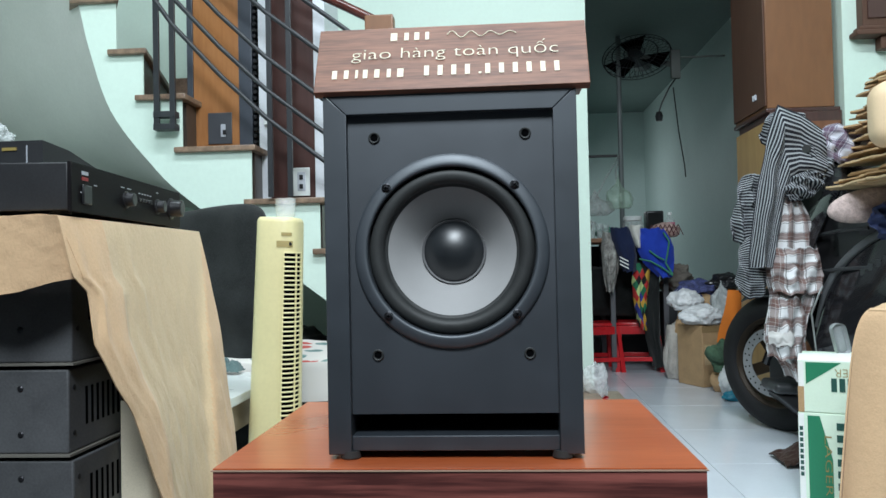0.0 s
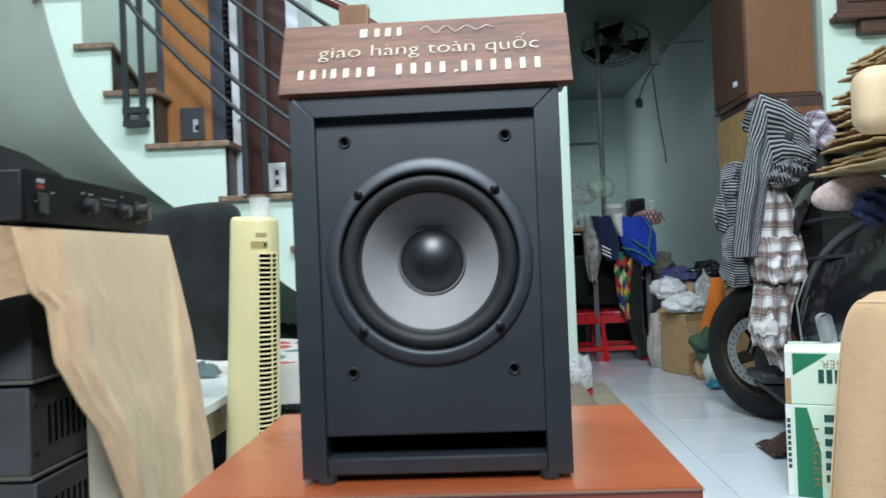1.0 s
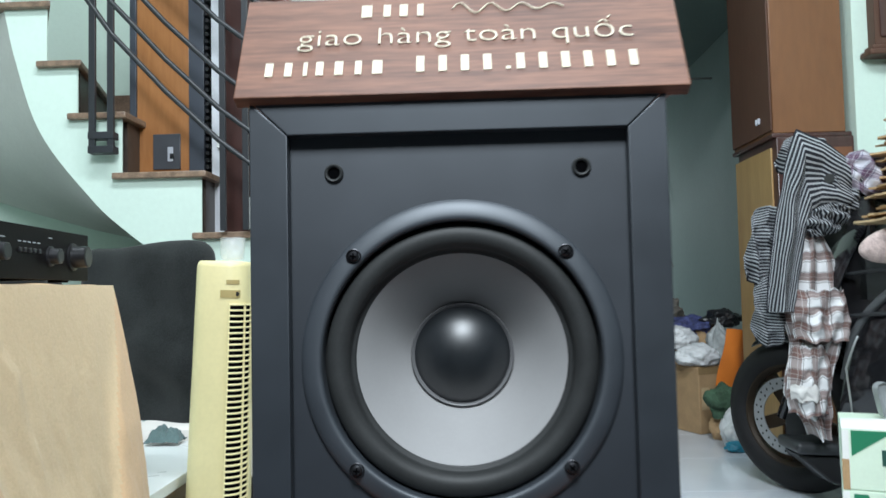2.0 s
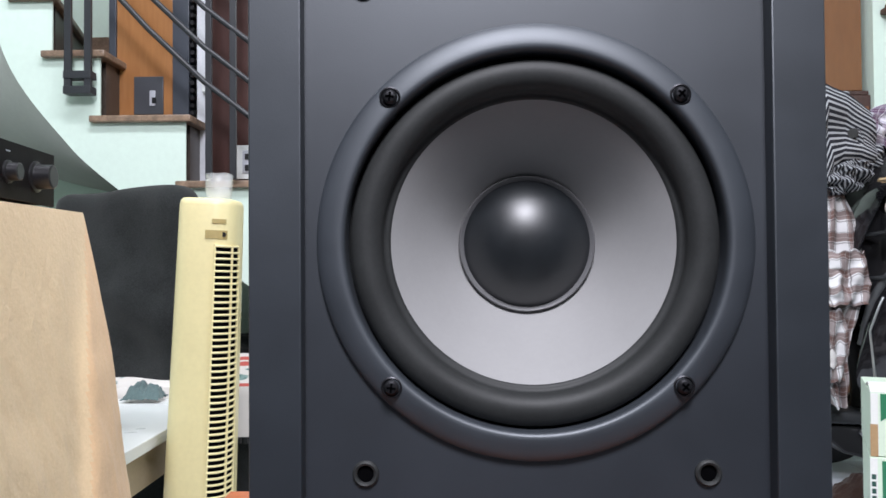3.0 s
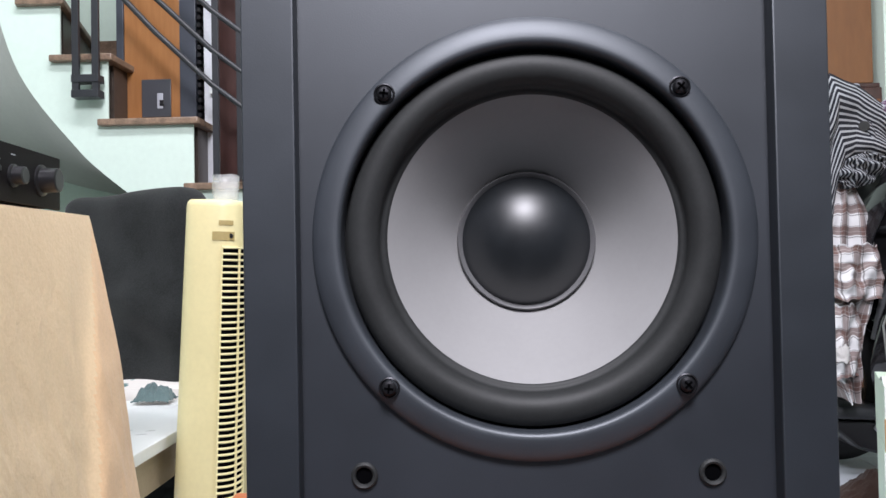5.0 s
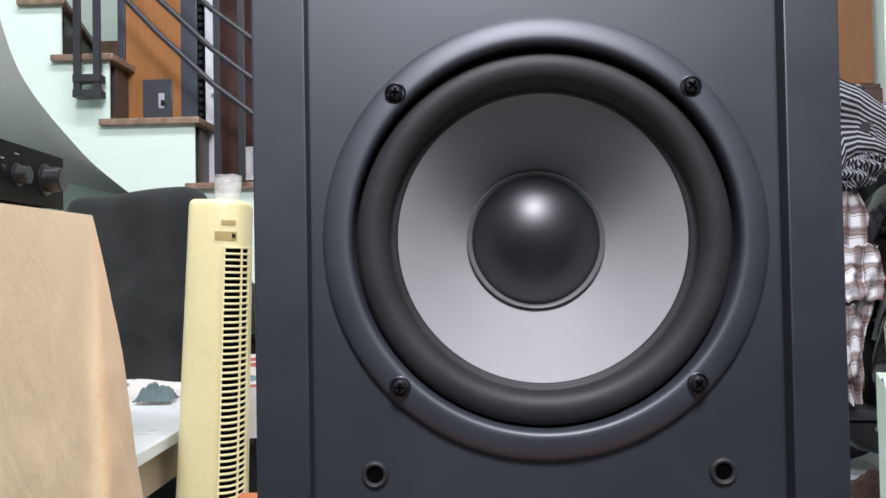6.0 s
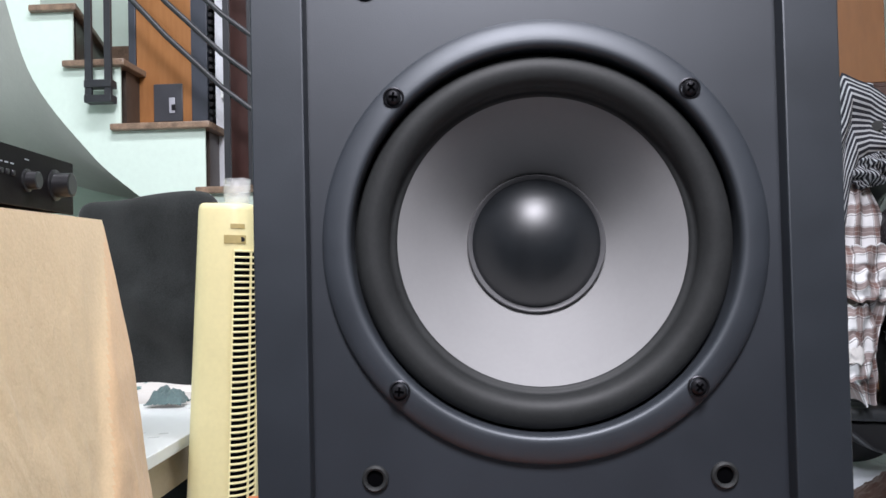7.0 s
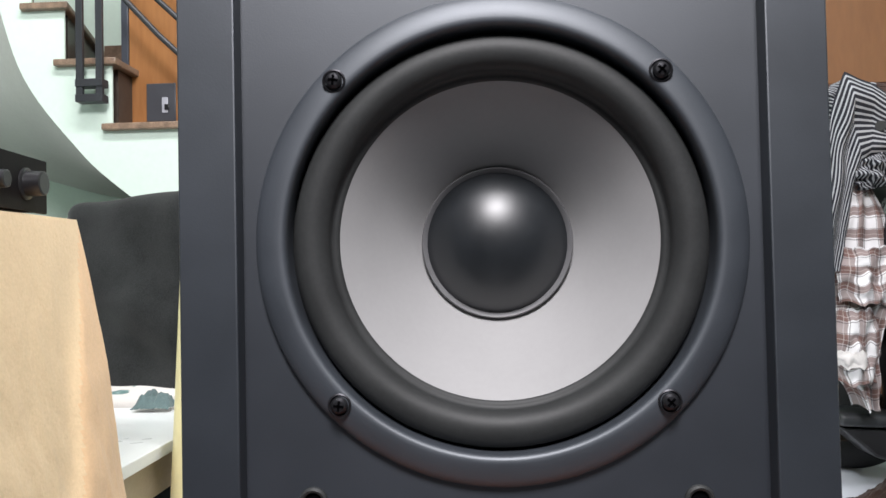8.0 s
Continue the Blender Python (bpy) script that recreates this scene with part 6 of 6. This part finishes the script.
sack("plastic_bag", pose(1.045, 3.20, 0.306), 0.10, 0.08, 0.055, BAG_WHITE, "white plastic bag bundled on the box", "bag", 0.28, 11.0, 0, "heaped bags")
sack("plastic_bag", pose(1.015, 3.38, 0.37), 0.085, 0.07, 0.06, BAG_WHITE, "white plastic bag bundled on the box", "bag", 0.28, 13.0, 0, "heaped bags")
sack("plastic_bag", pose(1.165, 3.24, 0.28), 0.055, 0.07, 0.115, plain("grey_bag_film", (0.36, 0.38, 0.38), 0.3, var=0.2, big=25, bump=0.5, dist=0.004), "grey clear bag full of scraps", "bag", 0.3, 17.0, 0.03, "heaped bags")
sack("cloth_bundle", pose(1.105, 3.45, 0.435), 0.12, 0.08, 0.05, plain("navy_print", (0.05, 0.06, 0.16), 0.8, var=0.9, big=40), "navy printed cloth bundle on the heap", "bundle", 0.4, 19.0)
sack("dark_bag", pose(1.235, 3.42, 0.47), 0.09, 0.07, 0.045, BLACK_PLASTIC, "black bag on top of the heap", "bag", 0.4, 23.0)
sack("support_boxes", pose(1.13, 3.45, 0.0), 0.16, 0.10, 0.26, CARD, "crushed boxes at the bottom of the heap", "boxes", 0.2, 29.0)
bm = bmesh.new()
sheet_in(bm, lambda u, v: (1.075 + 0.125 * u + 0.060 * v - 0.02 * u * v, 3.02 - 0.035 * math.sin(math.pi * u) + 0.01 * math.sin(v * 7 + u * 4), 0.235 + 0.25 * v - 0.02 * u * u), 20, 24, 0.006)
solo("orange_bag", bm, cloth("orange_nonwoven", (0.62, 0.17, 0.025), 0.12), "orange shopping bag leaning on the heap", "bag", angle=70)
sack("green_cloth", pose(1.095, 2.98, 0.10), 0.07, 0.05, 0.075, plain("green_camouflage", (0.05, 0.10, 0.06), 0.9, var=0.6, big=30), "green patterned cloth under the orange bag", "cloth", 0.4, 31.0)
sack("lower_bundle", pose(1.13, 3.02, 0.0), 0.08, 0.06, 0.06, CARD, "crumpled brown paper on the floor", "paper", 0.3, 33.0)
sack("printed_bag", pose(1.085, 2.82, 0.0, 0, 0, 20), 0.055, 0.05, 0.085, plain("white_orange_bag", (0.60, 0.62, 0.62), 0.35, var=0.1, big=10, bump=0.4, dist=0.003), "white printed bag with orange and teal corners", "bag", 0.35, 37.0)
sack("teal_packet", pose(1.075, 2.755, 0.0), 0.05, 0.03, 0.025, plain("teal_print", (0.01, 0.20, 0.30), 0.35), "teal packet on the floor", "packet", 0.3, 41.0)
sack("pale_sack", pose(0.968, 3.45, 0.0), 0.055, 0.06, 0.165, plain("pale_sacking", (0.45, 0.42, 0.38), 0.8, var=0.2, big=20), "pale sack standing beside the box", "sack", 0.2, 43.0)
sack("clothes_heap", pose(1.10, 3.95, 0.45), 0.09, 0.09, 0.08, plain("grey_brown_cloth", (0.16, 0.14, 0.12), 0.9, var=0.4, big=20), "grey-brown clothes heaped beside the table", "clothing", 0.4, 47.0)
bm = bmesh.new()
box_in(bm, (1.02, 3.85, 0.0), (1.2, 4.1, 0.45), 0.01)
solo("dark_crate", bm, BLACK_METAL, "dark crate under the clothes heap", "crate")

# small things on the floor
bm = bmesh.new()
sheet_in(bm, lambda u, v: (0.885 + 0.32 * u, 1.58 + 0.16 * v, 0.003 + 0.055 * min(1.4, 0.4 + 3 * u) * abs(math.sin(2.2 * v + 0.4)) * min(1.0, 0.5 + 1.5 * u) + 0.016 * abs(noise.noise(Vector((u * 14, v * 8, 0))))), 50, 26, 0.004)
solo("brown_rag", bm, cloth("dark_brown_rag", (0.040, 0.020, 0.015), 0.5), "dark brown rag crumpled on the floor", "cloth", angle=70)
bm = bmesh.new()
sheet_in(bm, lambda u, v: (0.30 + 0.30 * u, 2.25 + 0.75 * v, 0.009 + 0.002 * noise.noise(Vector((u * 9, v * 12, 1)))), 20, 30, 0.007)
solo("door_mat", bm, cloth("beige_mat", (0.36, 0.30, 0.22), 0.3, 200, 0.8), "worn beige mat on the floor by the stairs", "mat", angle=60)
sack("plastic_bag", pose(0.41, 2.30, 0.10), 0.05, 0.05, 0.07, clear("white_film", (0.85, 0.87, 0.88), 0.25), "clear crumpled bag in a red bin", "bag", 0.4, 53.0)
bm = bmesh.new()
lathe_in(bm, [(0, 0.01), (0.05, 0.01), (0.062, 0.10), (0.058, 0.10), (0.046, 0.014), (0, 0.014)], None, 24)
solo("red_bin", bm, RED, "small red plastic bin on the floor", "bin", m=pose(0.40, 2.30, 0.0))
# dark sacks added under the stairs to cut light bounced onto the underside
for k, (x, y, z, a, b, c) in enumerate(((-1.25, 2.35, 0.0, 0.28, 0.22, 0.36), (-1.75, 2.3, 0.0, 0.32, 0.28, 0.44), (-0.82, 2.38, 0.0, 0.2, 0.18, 0.20), (-1.55, 1.95, 0.0, 0.30, 0.20, 0.40))):
    sack("stuffed_sack", pose(x, y, z), a, b, c, BLACK_CLOTH, "dark sack added under the stairs to cut bounced light", "sack", 0.35, 60.0 + k, 0, "sacks under the stairs")

sack("plastic_bag", pose(-0.835, 0.47, 0.844), 0.036, 0.03, 0.026, clear("clear_bag_film", (0.8, 0.84, 0.84), 0.15), "crumpled clear plastic bag on the small device", "bag", 0.4, 71.0)

# floor tiles; the unseen ones before y 0.6 are darkened to cut bounced light
tile_bm = bmesh.new()
box_in(tile_bm, (0.0012, 0.0012, -0.012), (0.4988, 0.4988, 0.0), 0.0005, 1)
tile_mesh = mesh_of("floor_tile", tile_bm, TILE)
low_bounce_mesh = tile_mesh.copy()
low_bounce_mesh.materials[0] = plain("low_bounce_floor_tile", (0.046, 0.048, 0.052), 0.45)
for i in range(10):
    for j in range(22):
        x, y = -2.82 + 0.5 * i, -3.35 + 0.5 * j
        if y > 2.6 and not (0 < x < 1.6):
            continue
        ob = new("floor_tile", tile_mesh if y > 0.6 else low_bounce_mesh)
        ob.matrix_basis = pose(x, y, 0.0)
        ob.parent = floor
